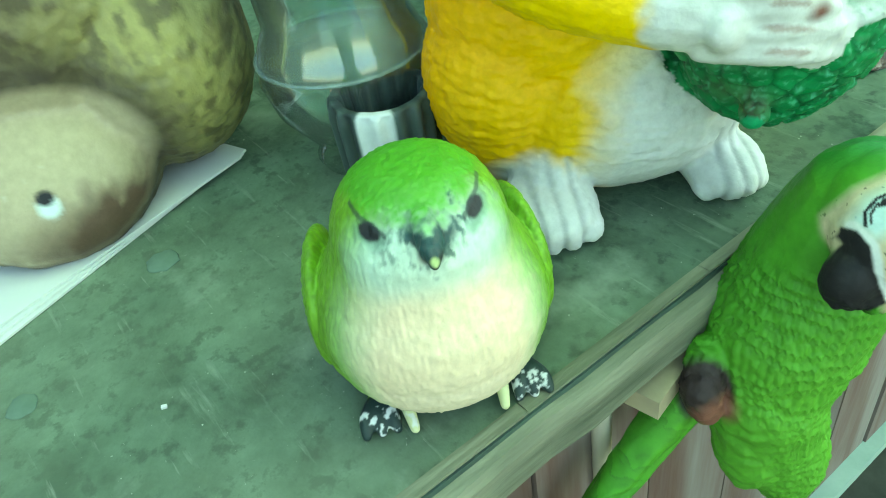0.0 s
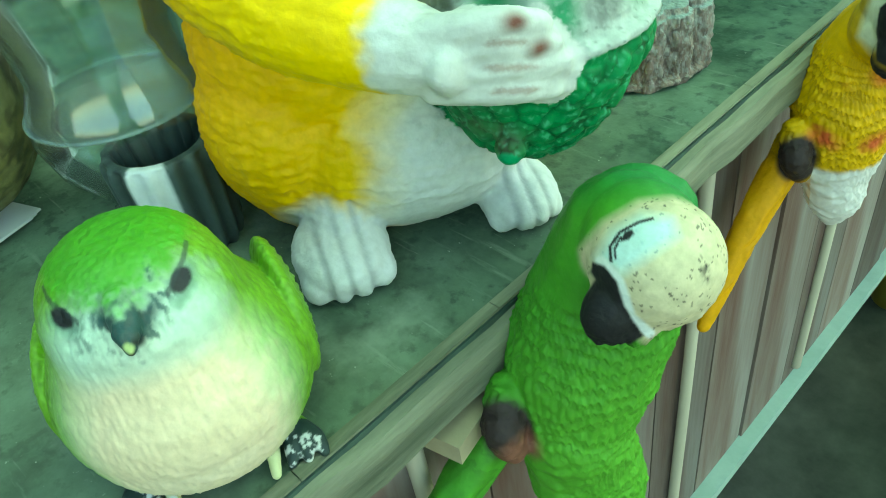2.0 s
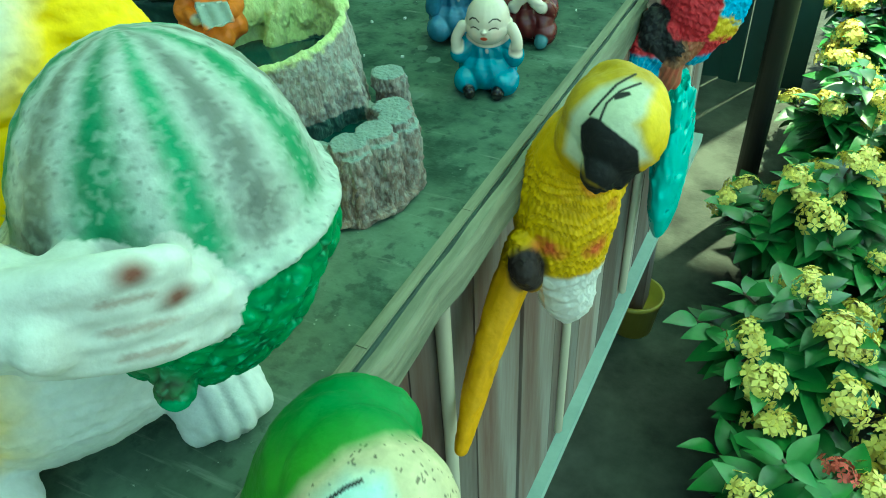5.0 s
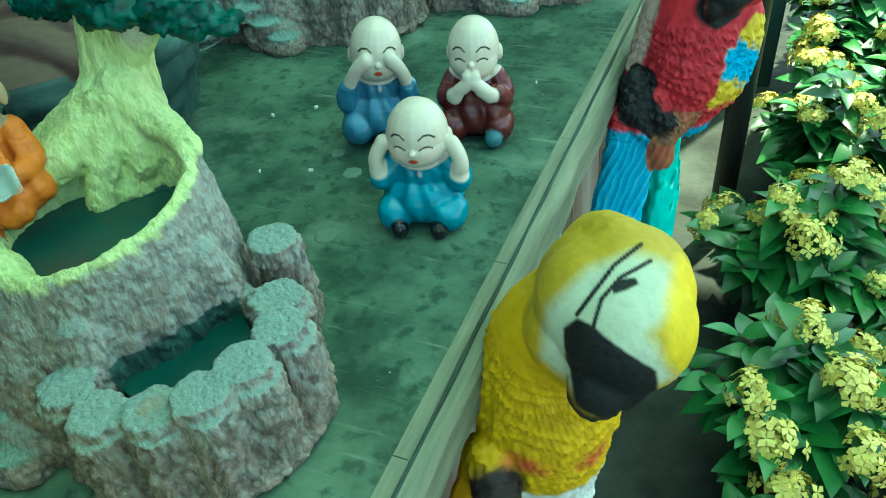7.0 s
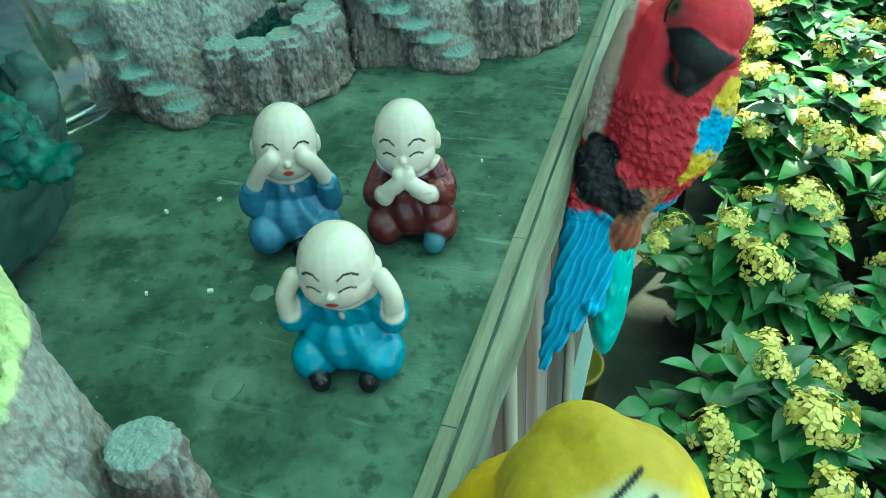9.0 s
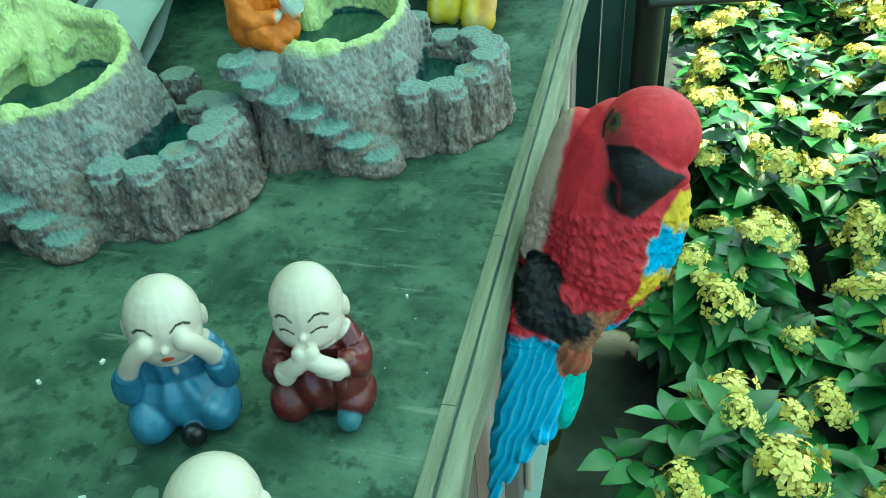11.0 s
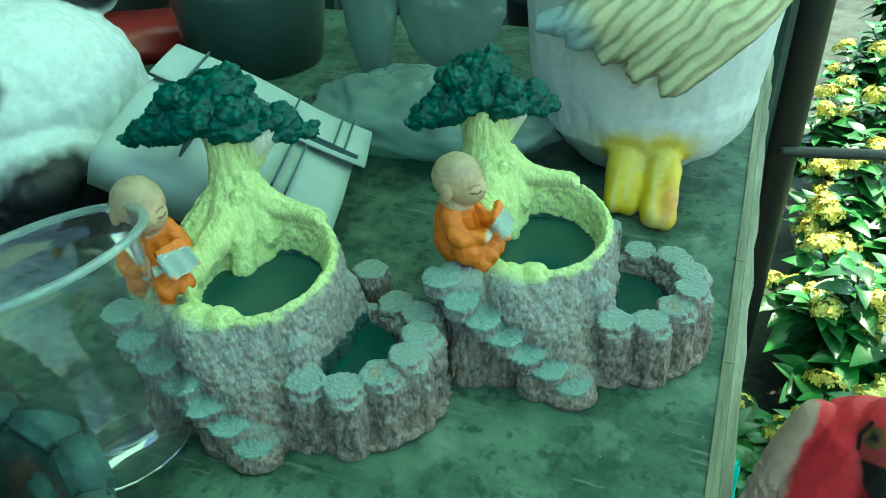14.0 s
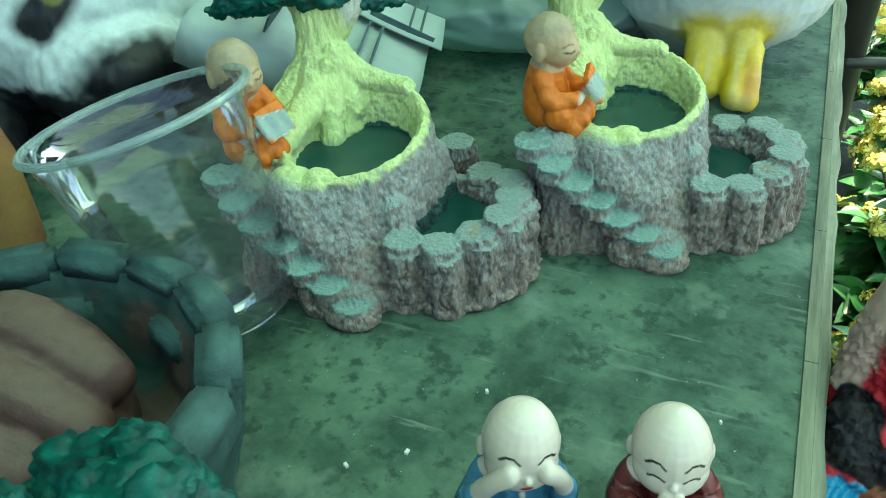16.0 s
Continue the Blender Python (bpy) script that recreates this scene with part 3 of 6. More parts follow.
# ---------------------------------------------------------------- green chick
def chick():
    s = [egg([(0.001, 0.003), (0.024, 0.004), (0.034, 0.010), (0.0415, 0.022), (0.0438, 0.036), (0.0405, 0.050), (0.0345, 0.062), (0.0303, 0.072), (0.0278, 0.082), (0.023, 0.0915), (0.0135, 0.0985), (0.001, 0.1005)],
             lambda z: 0.003 - 0.013 * min(max((z - 0.03) / 0.05, 0), 1)),
         limb([(0, -0.029, 0.0915), (0, -0.0385, 0.0882), (0, -0.0415, 0.0855)], [0.0055, 0.0036, 0.0016], 12),
         limb([(0, 0.03, 0.03), (0, 0.048, 0.022), (0, 0.058, 0.02)], [0.018, 0.010, 0.004])]
    for q in (-1, 1):
        s.append(ball((q * 0.0375, 0.014, 0.036), (0.0062, 0.026, 0.027), (14, 0, q * 10)))
        for k in (-1, 0, 1):
            s.append(limb([(q * 0.027, -0.012, 0.005), (q * 0.029 + k * 0.0042, -0.021, 0.0045), (q * 0.029 + k * 0.0058, -0.0265, 0.0024)], [0.0040, 0.0034, 0.0020], 10))
        s.append(limb([(q * 0.019, -0.014, 0.010), (q * 0.017, -0.029, 0.003)], [0.0034, 0.0020], 8))

    def relief(p, n):
        fur = grain(np.stack([p[:, 0] * 900, p[:, 1] * 900, p[:, 2] * 240], -1)) - 0.5
        r = fur * 0.0006 + (rough(p * 300) - 0.5) * 0.0005
        for q in (-1, 1):
            r = r - 0.0012 * near(p, (q * 0.0160, -0.030, 0.0925), (0.005, 0.006, 0.005))
            w = near(p, (q * 0.045, 0.025, 0.035), (0.012, 0.025, 0.022))
            r = r + 0.0007 * w * np.sin(p[:, 2] * 1500 + p[:, 1] * 900)
        return r * (p[:, 2] > 0.012)

    def paint(p, n):
        k = rough(p * 220) - 0.5
        hair = grain(np.stack([p[:, 0] * 1100, p[:, 1] * 1100, p[:, 2] * 260], -1))
        c = np.tile([0.16, 0.34, 0.025], (len(p), 1)) * (0.75 + 0.5 * hair + 0.4 * k)[:, None]
        belly = near(p + k[:, None] * 0.006, (0, -0.045, 0.040), (0.031, 0.046, 0.044), 0.22)
        face = near(p + k[:, None] * 0.006, (0, -0.040, 0.080), (0.027, 0.028, 0.0175), 0.28)
        c = lay(c, (0.55, 0.68, 0.42), 0.8 * near(p, (0, -0.044, 0.045), (0.037, 0.042, 0.04), 0.25))
        c = lay(c, (0.54, 0.72, 0.58), face * 0.9)
        c = lay(c, (0.80, 0.66, 0.43), belly * (1 - 0.75 * step(p[:, 2], 0.066, 0.078)))
        c = lay(c, (0.08, 0.32, 0.02), (0.75 + 0.25 * hair) * step(p[:, 2] + 0.35 * (p[:, 1] + 0.03) + 0.010 * k + 0.003 * (hair - 0.5) - 20 * p[:, 0] ** 2, 0.0880, 0.0970))
        c = lay(c, (0.80, 0.70, 0.50), 0.6 * near(p, (0, -0.04, 0.02), (0.026, 0.03, 0.016), 0.4))
        c = lay(c, (0.014, 0.040, 0.040), 0.95 * near(p + k[:, None] * 0.010, (0, -0.036, 0.0895), (0.0090, 0.014, 0.0048), 0.3))
        c = lay(c, (0.012, 0.016, 0.016), near(p, (0, -0.040, 0.0855), (0.0042, 0.008, 0.0034), 0.2))
        c = lay(c, (0.02, 0.07, 0.065), 0.8 * near(p + k[:, None] * 0.016, (0, -0.036, 0.0875), (0.0125, 0.016, 0.0060), 0.25) * step(hair, 0.42, 0.6))
        c = lay(c, (0.50, 0.62, 0.25), near(p, (0, -0.0435, 0.0872), (0.0014, 0.004, 0.0016), 0.3))
        for q in (-1, 1):
            c = lay(c, (0.03, 0.10, 0.08), 0.6 * near(p + k[:, None] * 0.003, (q * 0.0160, -0.030, 0.0895), (0.0044, 0.012, 0.0032), 0.35))
            c = lay(c, (0.012, 0.014, 0.014), near(p, (q * 0.0162, -0.031, 0.0904), (0.0033, 0.012, 0.0025), 0.12))
            c = lay(c, (0.02, 0.03, 0.03), 0.7 * (p[:, 1] < -0.015) * line(p, [(q * 0.0198, 0.0940), (q * 0.0165, 0.0925), (q * 0.0122, 0.0900)], 0.0006))
            c = lay(c, (0.02, 0.04, 0.035), (p[:, 2] < 0.0125) & (np.abs(p[:, 0] - q * 0.029) < 0.016) & (p[:, 1] < -0.014))
            c = lay(c, (0.7, 0.72, 0.68), 0.8 * ((p[:, 2] < 0.012) & (p[:, 1] < -0.019)) * step(rough(p * 420), 0.58, 0.66))
            c = lay(c, (0.62, 0.64, 0.34), near(p, (q * 0.017, -0.026, 0.005), (0.004, 0.008, 0.005), 0.2))
            w = near(p, (q * 0.046, 0.03, 0.03), (0.012, 0.022, 0.02))
            c = lay(c, (0.03, 0.09, 0.06), w * (np.sin(p[:, 2] * 1500 + p[:, 1] * 900) < -0.2) * 0.7)
        return c
    return sculpt("chick_figurine", s, 0.00062, RESIN, 9, relief, paint)


figure("chick_figurine", chick(), "round green and cream chick figurine with a dark beak", "figurine", -0.0355, -0.416, rz=64).scale = (0.885, 0.91, 0.92)


# ---------------------------------------------------------------- monkey with a melon
def monkey():
    F = Vector((0.88, -0.47, 0))
    S = Vector((0.47, 0.88, 0))

    def at(f, s, z):
        return tuple(F * f + S * s + Vector((0, 0, z)))
    rot = (0, 0, -28)
    FOOT = {-1: (1.0, -0.039), 1: (0.86, 0.0365)}
    FINGERS = [[(0.097, -0.002, 0.1105 - 0.0052 * k), (0.1060, 0.014, 0.1130 - 0.0064 * k), (0.1050, 0.033 - 0.003 * abs(k - 2), 0.1095 - 0.0066 * k)] for k in range(4)]
    s = [ball(at(0, 0, 0.045), (0.052, 0.052, 0.047), rot), ball(at(0.012, 0.002, 0.040), (0.050, 0.060, 0.042), rot), ball(at(0.014, 0.002, 0.018), (0.036, 0.050, 0.019), rot), ball(at(0.002, -0.020, 0.080), (0.046, 0.052, 0.050), rot), ball(at(-0.004, -0.006, 0.090), (0.043, 0.050, 0.05), rot), ball(at(-0.005, 0, 0.115), (0.038, 0.046, 0.035), rot),
         ball(at(0.0, 0, 0.17), (0.038, 0.04, 0.038), rot), ball(at(0.03, 0, 0.158), (0.02, 0.024, 0.02), rot), ball(at(0.006, -0.045, 0.050), (0.040, 0.033, 0.042), rot), ball(at(0.002, -0.040, 0.024), (0.032, 0.029, 0.026), rot), ball(at(0.008, 0.036, 0.034), (0.034, 0.027, 0.034), rot)]
    for q in (-1, 1):
        w, c = FOOT[q]
        s += [ball(at(0.028 * w, c - 0.004 * q, 0.0190 * w), (0.032, 0.0165 * w, 0.0190 * w), rot), ball(at(0.050 * w, c, 0.0115 * w), (0.0245, 0.0195 * w, 0.0135 * w), rot),
              ball(at(0.0, q * 0.04, 0.175), (0.01, 0.012, 0.014), rot)]
        for k in (-1.3, -0.45, 0.45, 1.3):
            s.append(limb([at(0.044 * w, c + k * 0.0080 * w, 0.0115 * w), at((0.0675 - 0.003 * abs(k)) * w, c + k * 0.0092 * w, 0.0072 * w)], [0.0080 * w, 0.0068 * w], 10))
    s.append(limb([at(-0.004, -0.040, 0.138), at(0.022, -0.054, 0.126), at(0.052, -0.040, 0.114), at(0.074, -0.022, 0.108), at(0.092, -0.004, 0.104)], [0.023, 0.021, 0.0190, 0.0165, 0.0125]))
    s.append(limb([at(0.0, 0.034, 0.126), at(0.012, 0.044, 0.114), at(0.03, 0.046, 0.102)], [0.019, 0.016, 0.013]))
    s.append(ball(at(0.0945, 0.008, 0.1025), (0.0085, 0.019, 0.0110), (0, 0, 20)))
    for k in range(4):
        s.append(limb([at(*q) for q in FINGERS[k]], [0.0056, 0.0048, 0.0038], 10))
    mc = at(0.0665, 0.0385, 0.094)
    s += [ball(mc, (0.0375, 0.037, 0.047), rot), ball((mc[0], mc[1], mc[2] - 0.003), (0.0405, 0.0405, 0.027), rot), ball(at(0.0655, 0.0375, 0.072), (0.030, 0.030, 0.027), rot), ball(at(0.0915, 0.020, 0.065), (0.0055, 0.0055, 0.007))]
    s.append(limb([at(-0.04, -0.02, 0.03), at(-0.06, -0.035, 0.07), at(-0.055, -0.03, 0.12)], [0.013, 0.012, 0.01]))
    mcv = np.array(mc)

    def fs(p):
        return p @ np.array(F), p @ np.array(S)

    def hand(p, q):
        return np.min([np.minimum(segment(p, at(*a), at(*b)), segment(p, at(*b), at(*c))) for a, b, c in FINGERS] + [segment(p, at(0.094, 0.0, 0.103), at(0.100, 0.012, 0.100)) - 0.008], axis=0) < 0.0068

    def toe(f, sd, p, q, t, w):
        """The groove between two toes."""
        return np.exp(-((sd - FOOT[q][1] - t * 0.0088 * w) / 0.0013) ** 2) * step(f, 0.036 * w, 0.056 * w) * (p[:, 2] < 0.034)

    def melon(p):
        return near(p, mc, (0.0435, 0.0445, 0.0495), 0.02) > 0.4

    def relief(p, n):
        f, sd = fs(p)
        fur = (((grain(np.stack([f * 420, sd * 300, p[:, 2] * 900], -1)) - 0.5) * 0.0011 + (grain(np.stack([f * 160, sd * 130, p[:, 2] * 420], -1)) - 0.5) * 0.0011) * step(p[:, 2], 0.020, 0.034) + (rough(p * 420) - 0.5) * 0.0009) * np.where(hand(p, 1) | (f > 0.075), 0.45, 1)
        mm = melon(p) & (f > 0.036) & ~hand(p, 1)
        low = mm & (p[:, 2] < mcv[2] + 0.002)
        a, b = cells(p * 110)
        r = np.where(low, -0.0011 * np.exp(-((b - a) / 0.13) ** 2) + (rough(p * 140) - 0.5) * 0.002 + (rough(p * 600) - 0.5) * 0.0012, np.where(mm, (rough(p * 320) - 0.5) * 0.0014, fur))
        band = np.abs(p[:, 2] - mcv[2] - 0.003)
        for q in (-1, 1):
            w = FOOT[q][0]
            for t in (-0.9, 0.0, 0.9):
                r = r - 0.0009 * toe(f, sd, p, q, t, w)
        return r + np.where(mm, 0.0016 * np.exp(-(band / 0.0022) ** 2), 0)

    def paint(p, n):
        f, sd = fs(p)
        k = rough(p * 130) - 0.5
        kk = k[:, None] * 0.012
        c = np.tile([0.90, 0.60, 0.008], (len(p), 1)) * (1 + 0.25 * k)[:, None]
        c = lay(c, (0.90, 0.42, 0.006), 0.85 * near(p + kk, at(-0.010, -0.070, 0.070), (0.060, 0.040, 0.09), 0.5))
        white = (0.66, 0.69, 0.63)
        c = lay(c, white, near(p + kk, at(0.058, 0.016, 0.018), (0.034, 0.044, 0.035), 0.25))
        c = lay(c, white, near(p + kk, at(0.050, 0.016, 0.046), (0.032, 0.036, 0.034), 0.3))
        c = lay(c, white, near(p + kk, at(0.04, 0, 0.15), (0.03, 0.034, 0.03), 0.3))
        for q in (-1, 1):
            foot = near(p + kk, at(0.056, FOOT[q][1], 0.008), (0.036, 0.026, 0.025), 0.16)
            c = lay(c, (0.70, 0.73, 0.69), foot)
            w = FOOT[q][0]
            # toe grooves also greyed in the colour, as shade between the toes
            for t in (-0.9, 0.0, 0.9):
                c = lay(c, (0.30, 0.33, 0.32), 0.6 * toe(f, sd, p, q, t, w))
            arm = step(f + 0.6 * sd + 0.012 * k, 0.080, 0.089) * (sd < 0.012) * (p[:, 2] > 0.080) * (f > 0.068)
            c = lay(c, (0.64, 0.66, 0.61), arm)
        c = lay(c, white, near(p + kk, at(0.020, -0.016, 0.150), (0.034, 0.050, 0.030), 0.2))
        c = lay(c, (0.02, 0.32, 0.12), near(p, at(0.0915, 0.020, 0.064), (0.0085, 0.0085, 0.010), 0.1))
        top = melon(p) & (f > 0.03)
        up = top & (p[:, 2] > mcv[2] + 0.002)
        ang = np.arctan2(sd - mcv @ np.array(S), f - mcv @ np.array(F) + 0.006)
        h = (p[:, 2] - mcv[2]) / 0.05
        dome = np.tile([0.44, 0.50, 0.44], (len(p), 1)) * (1 + 0.7 * (rough(p * 500) - 0.5) - 0.35 * (rough(p * 900 + 3) > 0.66))[:, None]
        for a0, w0, col in ((-1.55, 0.20, (0.0, 0.18, 0.06)), (-1.02, 0.15, (0.15, 0.17, 0.12)), (-0.55, 0.19, (0.0, 0.17, 0.05)), (-0.08, 0.11, (0.02, 0.27, 0.10)),
                            (0.26, 0.16, (0.13, 0.15, 0.13)), (0.72, 0.17, (0.0, 0.21, 0.06)), (1.22, 0.14, (0.15, 0.17, 0.12)), (1.65, 0.2, (0.0, 0.22, 0.07))):
            w = np.exp(-np.abs((ang - a0 + 0.10 * k) / (w0 * (1.25 - 0.45 * np.clip(h, 0, 1)))) ** 2.6) * step(h + 0.1 * k, 0.08, 0.26)
            dome = lay(dome, col, np.clip((0.92 - 0.25 * (rough(p * 600) > 0.58)) * w, 0, 1))
        dome = lay(dome, (0.30, 0.40, 0.33), 0.5 * step(h, 0.85, 1.0))
        c = np.where(up[:, None], dome, c)
        low = top & ~up
        a, b = cells(p * 110)
        # rind colour darkest along the cracks that the relief cuts
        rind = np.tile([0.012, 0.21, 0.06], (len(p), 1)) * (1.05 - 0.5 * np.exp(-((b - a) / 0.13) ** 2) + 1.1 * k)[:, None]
        rind = lay(rind, (0.10, 0.46, 0.24), 0.7 * step(rough(p * 700), 0.60, 0.72))
        rind = lay(rind, (0.5, 0.66, 0.56), 0.85 * step(p[:, 2] + 0.010 * k, mcv[2] - 0.02, mcv[2] + 0.004) * step(-sd, -0.022, 0.012))
        rind = lay(rind, (0.12, 0.08, 0.05), 0.6 * near(p, at(0.10, 0.0, 0.068), (0.02, 0.02, 0.007), 0.5))
        c = np.where(low[:, None], rind, c)
        for q in (1,):
            hd = hand(p, q)
            c = np.where((hd & (f + 0.6 * sd > 0.088) & (f > 0.088))[:, None], np.tile([0.60, 0.62, 0.56], (len(p), 1)) * (1 + 0.25 * k)[:, None], c)
            # creases between the fingers painted darker, as their shade
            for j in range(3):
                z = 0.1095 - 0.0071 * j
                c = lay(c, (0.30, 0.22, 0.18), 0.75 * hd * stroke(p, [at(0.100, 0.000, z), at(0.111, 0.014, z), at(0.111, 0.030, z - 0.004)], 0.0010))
            c = lay(c, (0.16, 0.05, 0.03), near(p, at(0.1115, 0.019, 0.114), (0.006, 0.0034, 0.0024), 0.6))
            c = lay(c, (0.16, 0.05, 0.03), near(p, at(0.1120, 0.026, 0.1045), (0.007, 0.0034, 0.0024), 0.6))
        return c
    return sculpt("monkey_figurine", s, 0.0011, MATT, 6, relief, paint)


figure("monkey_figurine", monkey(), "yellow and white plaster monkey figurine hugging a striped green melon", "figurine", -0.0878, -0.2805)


# ---------------------------------------------------------------- parrots
def parrot(kind):
    red, green = kind == "red", kind == "green"
    if red:
        s = [ball((0.0085, -0.0441, 0.0465), (0.0190, 0.0192, 0.0182)), limb([(0.014, -0.034, 0.034), (0.012, -0.031, 0.012), (0.006, -0.031, -0.012), (0.003, -0.029, -0.032)], [0.0225, 0.0270, 0.0260, 0.0175]),
             ball((-0.0040, -0.0430, 0.0385), (0.0125, 0.0130, 0.0115), (20, 0, -20)), limb([(-0.006, -0.041, 0.036), (-0.0115, -0.0385, 0.031), (-0.0128, -0.0378, 0.0268)], [0.009, 0.0062, 0.0028]),
             limb([(-0.006, -0.043, 0.038), (-0.0035, -0.056, 0.036)], [0.009, 0.0045]), ball((-0.003, -0.036, 0.029), (0.008, 0.008, 0.007)),
             ball((0.012, -0.050, -0.002), (0.017, 0.0125, 0.034), (8, 0, 0)), limb([(0.016, -0.016, 0.044), (0.012, -0.010, 0.02), (0.004, -0.004, -0.018)], [0.008, 0.010, 0.010]),
             limb([(-0.011, -0.004, -0.014), (-0.016, -0.005, -0.026), (-0.017, -0.013, -0.038)], [0.0085, 0.0090, 0.0085]), limb([(-0.011, -0.016, -0.022), (-0.0165, -0.022, -0.031)], [0.010, 0.0085]),
             limb([(-0.008, -0.032, -0.024), (-0.016, -0.022, -0.040), (-0.0165, -0.0215, -0.055)], [0.0085, 0.0085, 0.0075])]
        tail = [(-0.014, -0.006, -0.030), (-0.023, -0.004, -0.062), (-0.031, -0.001, -0.092), (-0.040, 0.002, -0.130)]
        for k in (-1.5, -0.5, 0.5, 1.5):
            s.append(limb([(x + k * 0.0022, y - k * (0.0046 + 0.0008 * i), z + (0.014 * (k + 1.5) if i == 3 else 0)) for i, (x, y, z) in enumerate(tail)], [0.0070, 0.0062, 0.0058, 0.0030], 10))
    else:
        s = [ball((0.0130, -0.0452, 0.0375), (0.0200, 0.0200, 0.0192)), ball((0.0190, -0.036, 0.0375), (0.0190, 0.0190, 0.0185)),
             ball((-0.0030, -0.0412, 0.0285), (0.0092, 0.0088, 0.0112), (0, 25, -30)), limb([(0.004, -0.048, 0.030), (-0.0005, -0.0475, 0.0225)], [0.0100, 0.0055]),
             limb([(0.023, -0.028, 0.032) if green else (0.024, -0.036, 0.026), (0.022, -0.022, 0.004), (0.014, -0.017, -0.025), (0.005, -0.018, -0.055)], [0.0215, 0.0272, 0.029, 0.0215] if green else [0.0200, 0.0235, 0.0275, 0.0215]),
             limb([(0.003, -0.018, -0.055), (-0.002, -0.022, -0.08), (-0.003, -0.022, -0.094)], [0.0195, 0.0150, 0.0075]),
             ball((0.030, -0.016 if green else -0.022, -0.013), (0.015, 0.022, 0.048), (8, 0, 0))]
        if not green:
            s += [ball((0.0215, -0.0425, 0.0380), (0.0240, 0.0205, 0.0190)), ball((0.028, -0.032, 0.022), (0.018, 0.019, 0.030)), ball((0.016, -0.031, 0.026), (0.018, 0.017, 0.019))]
        if green:
            s.append(limb([(0.004, -0.020, -0.05), (0.012, -0.028, -0.09), (0.016, -0.030, -0.118)], [0.022, 0.018, 0.008]))
        s += [limb([(-0.006, 0.0, -0.045), (-0.034, 0.004, -0.066), (-0.064, 0.007, -0.092), (-0.092, 0.008, -0.117)], [0.0105, 0.0092, 0.0075, 0.004], 12),
              limb([(-0.012, -0.004, -0.028), (-0.021, -0.008, -0.037), (-0.019, -0.010, -0.048)], [0.0085, 0.008, 0.006]),
              limb([(0.022, -0.020, 0.030), (0.033, -0.024, 0.036), (0.036, -0.032, 0.036)], [0.015, 0.0140, 0.0125]) if green else limb([(0.030, -0.028, 0.030), (0.036, -0.032, 0.040), (0.034, -0.038, 0.046)], [0.012, 0.0110, 0.0090])]
    centre = (0.005, -0.042, 0.042) if red else (0.0145, -0.048, 0.038)
    view = {"red": ((-0.039, -0.999, 0), (0.573, -0.022, 0.819), (-0.819, 0.032, 0.574)), "green": ((0.581, -0.814, 0), (0.567, 0.405, 0.717), (-0.584, -0.417, 0.697)),
            "yellow": ((0.086, -0.996, 0), (0.772, 0.066, 0.633), (-0.63, -0.054, 0.774))}[kind]

    def headless(p):
        return 1 - step(p[:, 2] + (0 if red else 0.3 * (p[:, 1] + 0.03)), 0.014, 0.026)

    def scales(p):
        """Feathers laid like tiles: rows that overlap downwards."""
        a = np.arctan2(p[:, 1] + 0.022, p[:, 0] - 0.010) * 26 / 3.4 + 1.4 * (grain(p * 90 + 31) - 0.5)
        r = p[:, 2] * (190 if red else 165) + 2.2 * (grain(p * 75) - 0.5)
        row = np.floor(r)
        cx = a + 0.5 * (row % 2) + 0.3 * (lattice(np.stack([row, row * 0, row * 0], -1)) - 0.5)
        fx = np.abs(cx - np.floor(cx) - 0.5) * 2
        t = (r - row) - 0.45 * (1 - fx * fx)
        t = t - np.floor(t)
        return 1 - t

    def relief(p, n):
        tailw = step(-p[:, 2], 0.036, 0.05) * (1 if red else step(-p[:, 0], 0.0, 0.02))
        a, b = cells(np.stack([p[:, 0] * 260, p[:, 1] * 260, p[:, 2] * 200], -1))
        feather = (scales(p) - 0.5) * (0.0011 if red else 0.0008) + (0.5 - a) * (0.0022 if red else 0.0014)
        ridges = 0.0005 * np.sin((p[:, 1] if red else p[:, 0]) * (1500 if red else 500) - p[:, 2] * (-500 if red else 700) + 5 * grain(p * 110))
        return headless(p) * (1 - tailw) * feather + tailw * ridges + (rough(p * 420) - 0.5) * 0.0005

    def paint(p, n):
        k = rough(p * 160) - 0.5
        kk = k[:, None] * 0.008
        sc = scales(p)
        q, depth = facing(p, centre, *view)
        q0 = q
        q = q + k[:, None] * 1.2
        front = step(depth, -0.006, -0.002)
        # feather tiles darkened where they dip: shade put into the colour, plus mottling
        shade = (1 - headless(p) * 0.35 * (1 - sc) ** 2 + 0.35 * k)[:, None]
        black = (0.011, 0.011, 0.012)
        if red:
            c = np.tile([0.56, 0.022, 0.038], (len(p), 1)) * shade
            c = lay(c, (0.45, 0.30, 0.24), step(p[:, 1] + 0.16 * p[:, 2] + 0.004 * k, -0.0080, -0.0050) * (p[:, 2] > -0.012))
            wing = fill(q + (grain(p * 200)[:, None] - 0.5) * 7, [(11, -22), (17, -13), (28, -12), (28, -34), (13, -55), (2, -64), (7, -46)], 1.5)
            c = lay(c, (0.72, 0.48, 0.03), wing)
            c = lay(c, (0.01, 0.36, 0.62), wing * step(-q[:, 1] + 14 * k, 26, 30) * step(q[:, 1] + 14 * k, -49, -45))
            c = lay(c, (0.14, 0.04, 0.04), 0.6 * front * fill(q, [(-15, 2), (-14, 12), (-8, 14), (-5, 4), (-4, 0), (6, -5), (6, -9), (-12, -9)], 4))
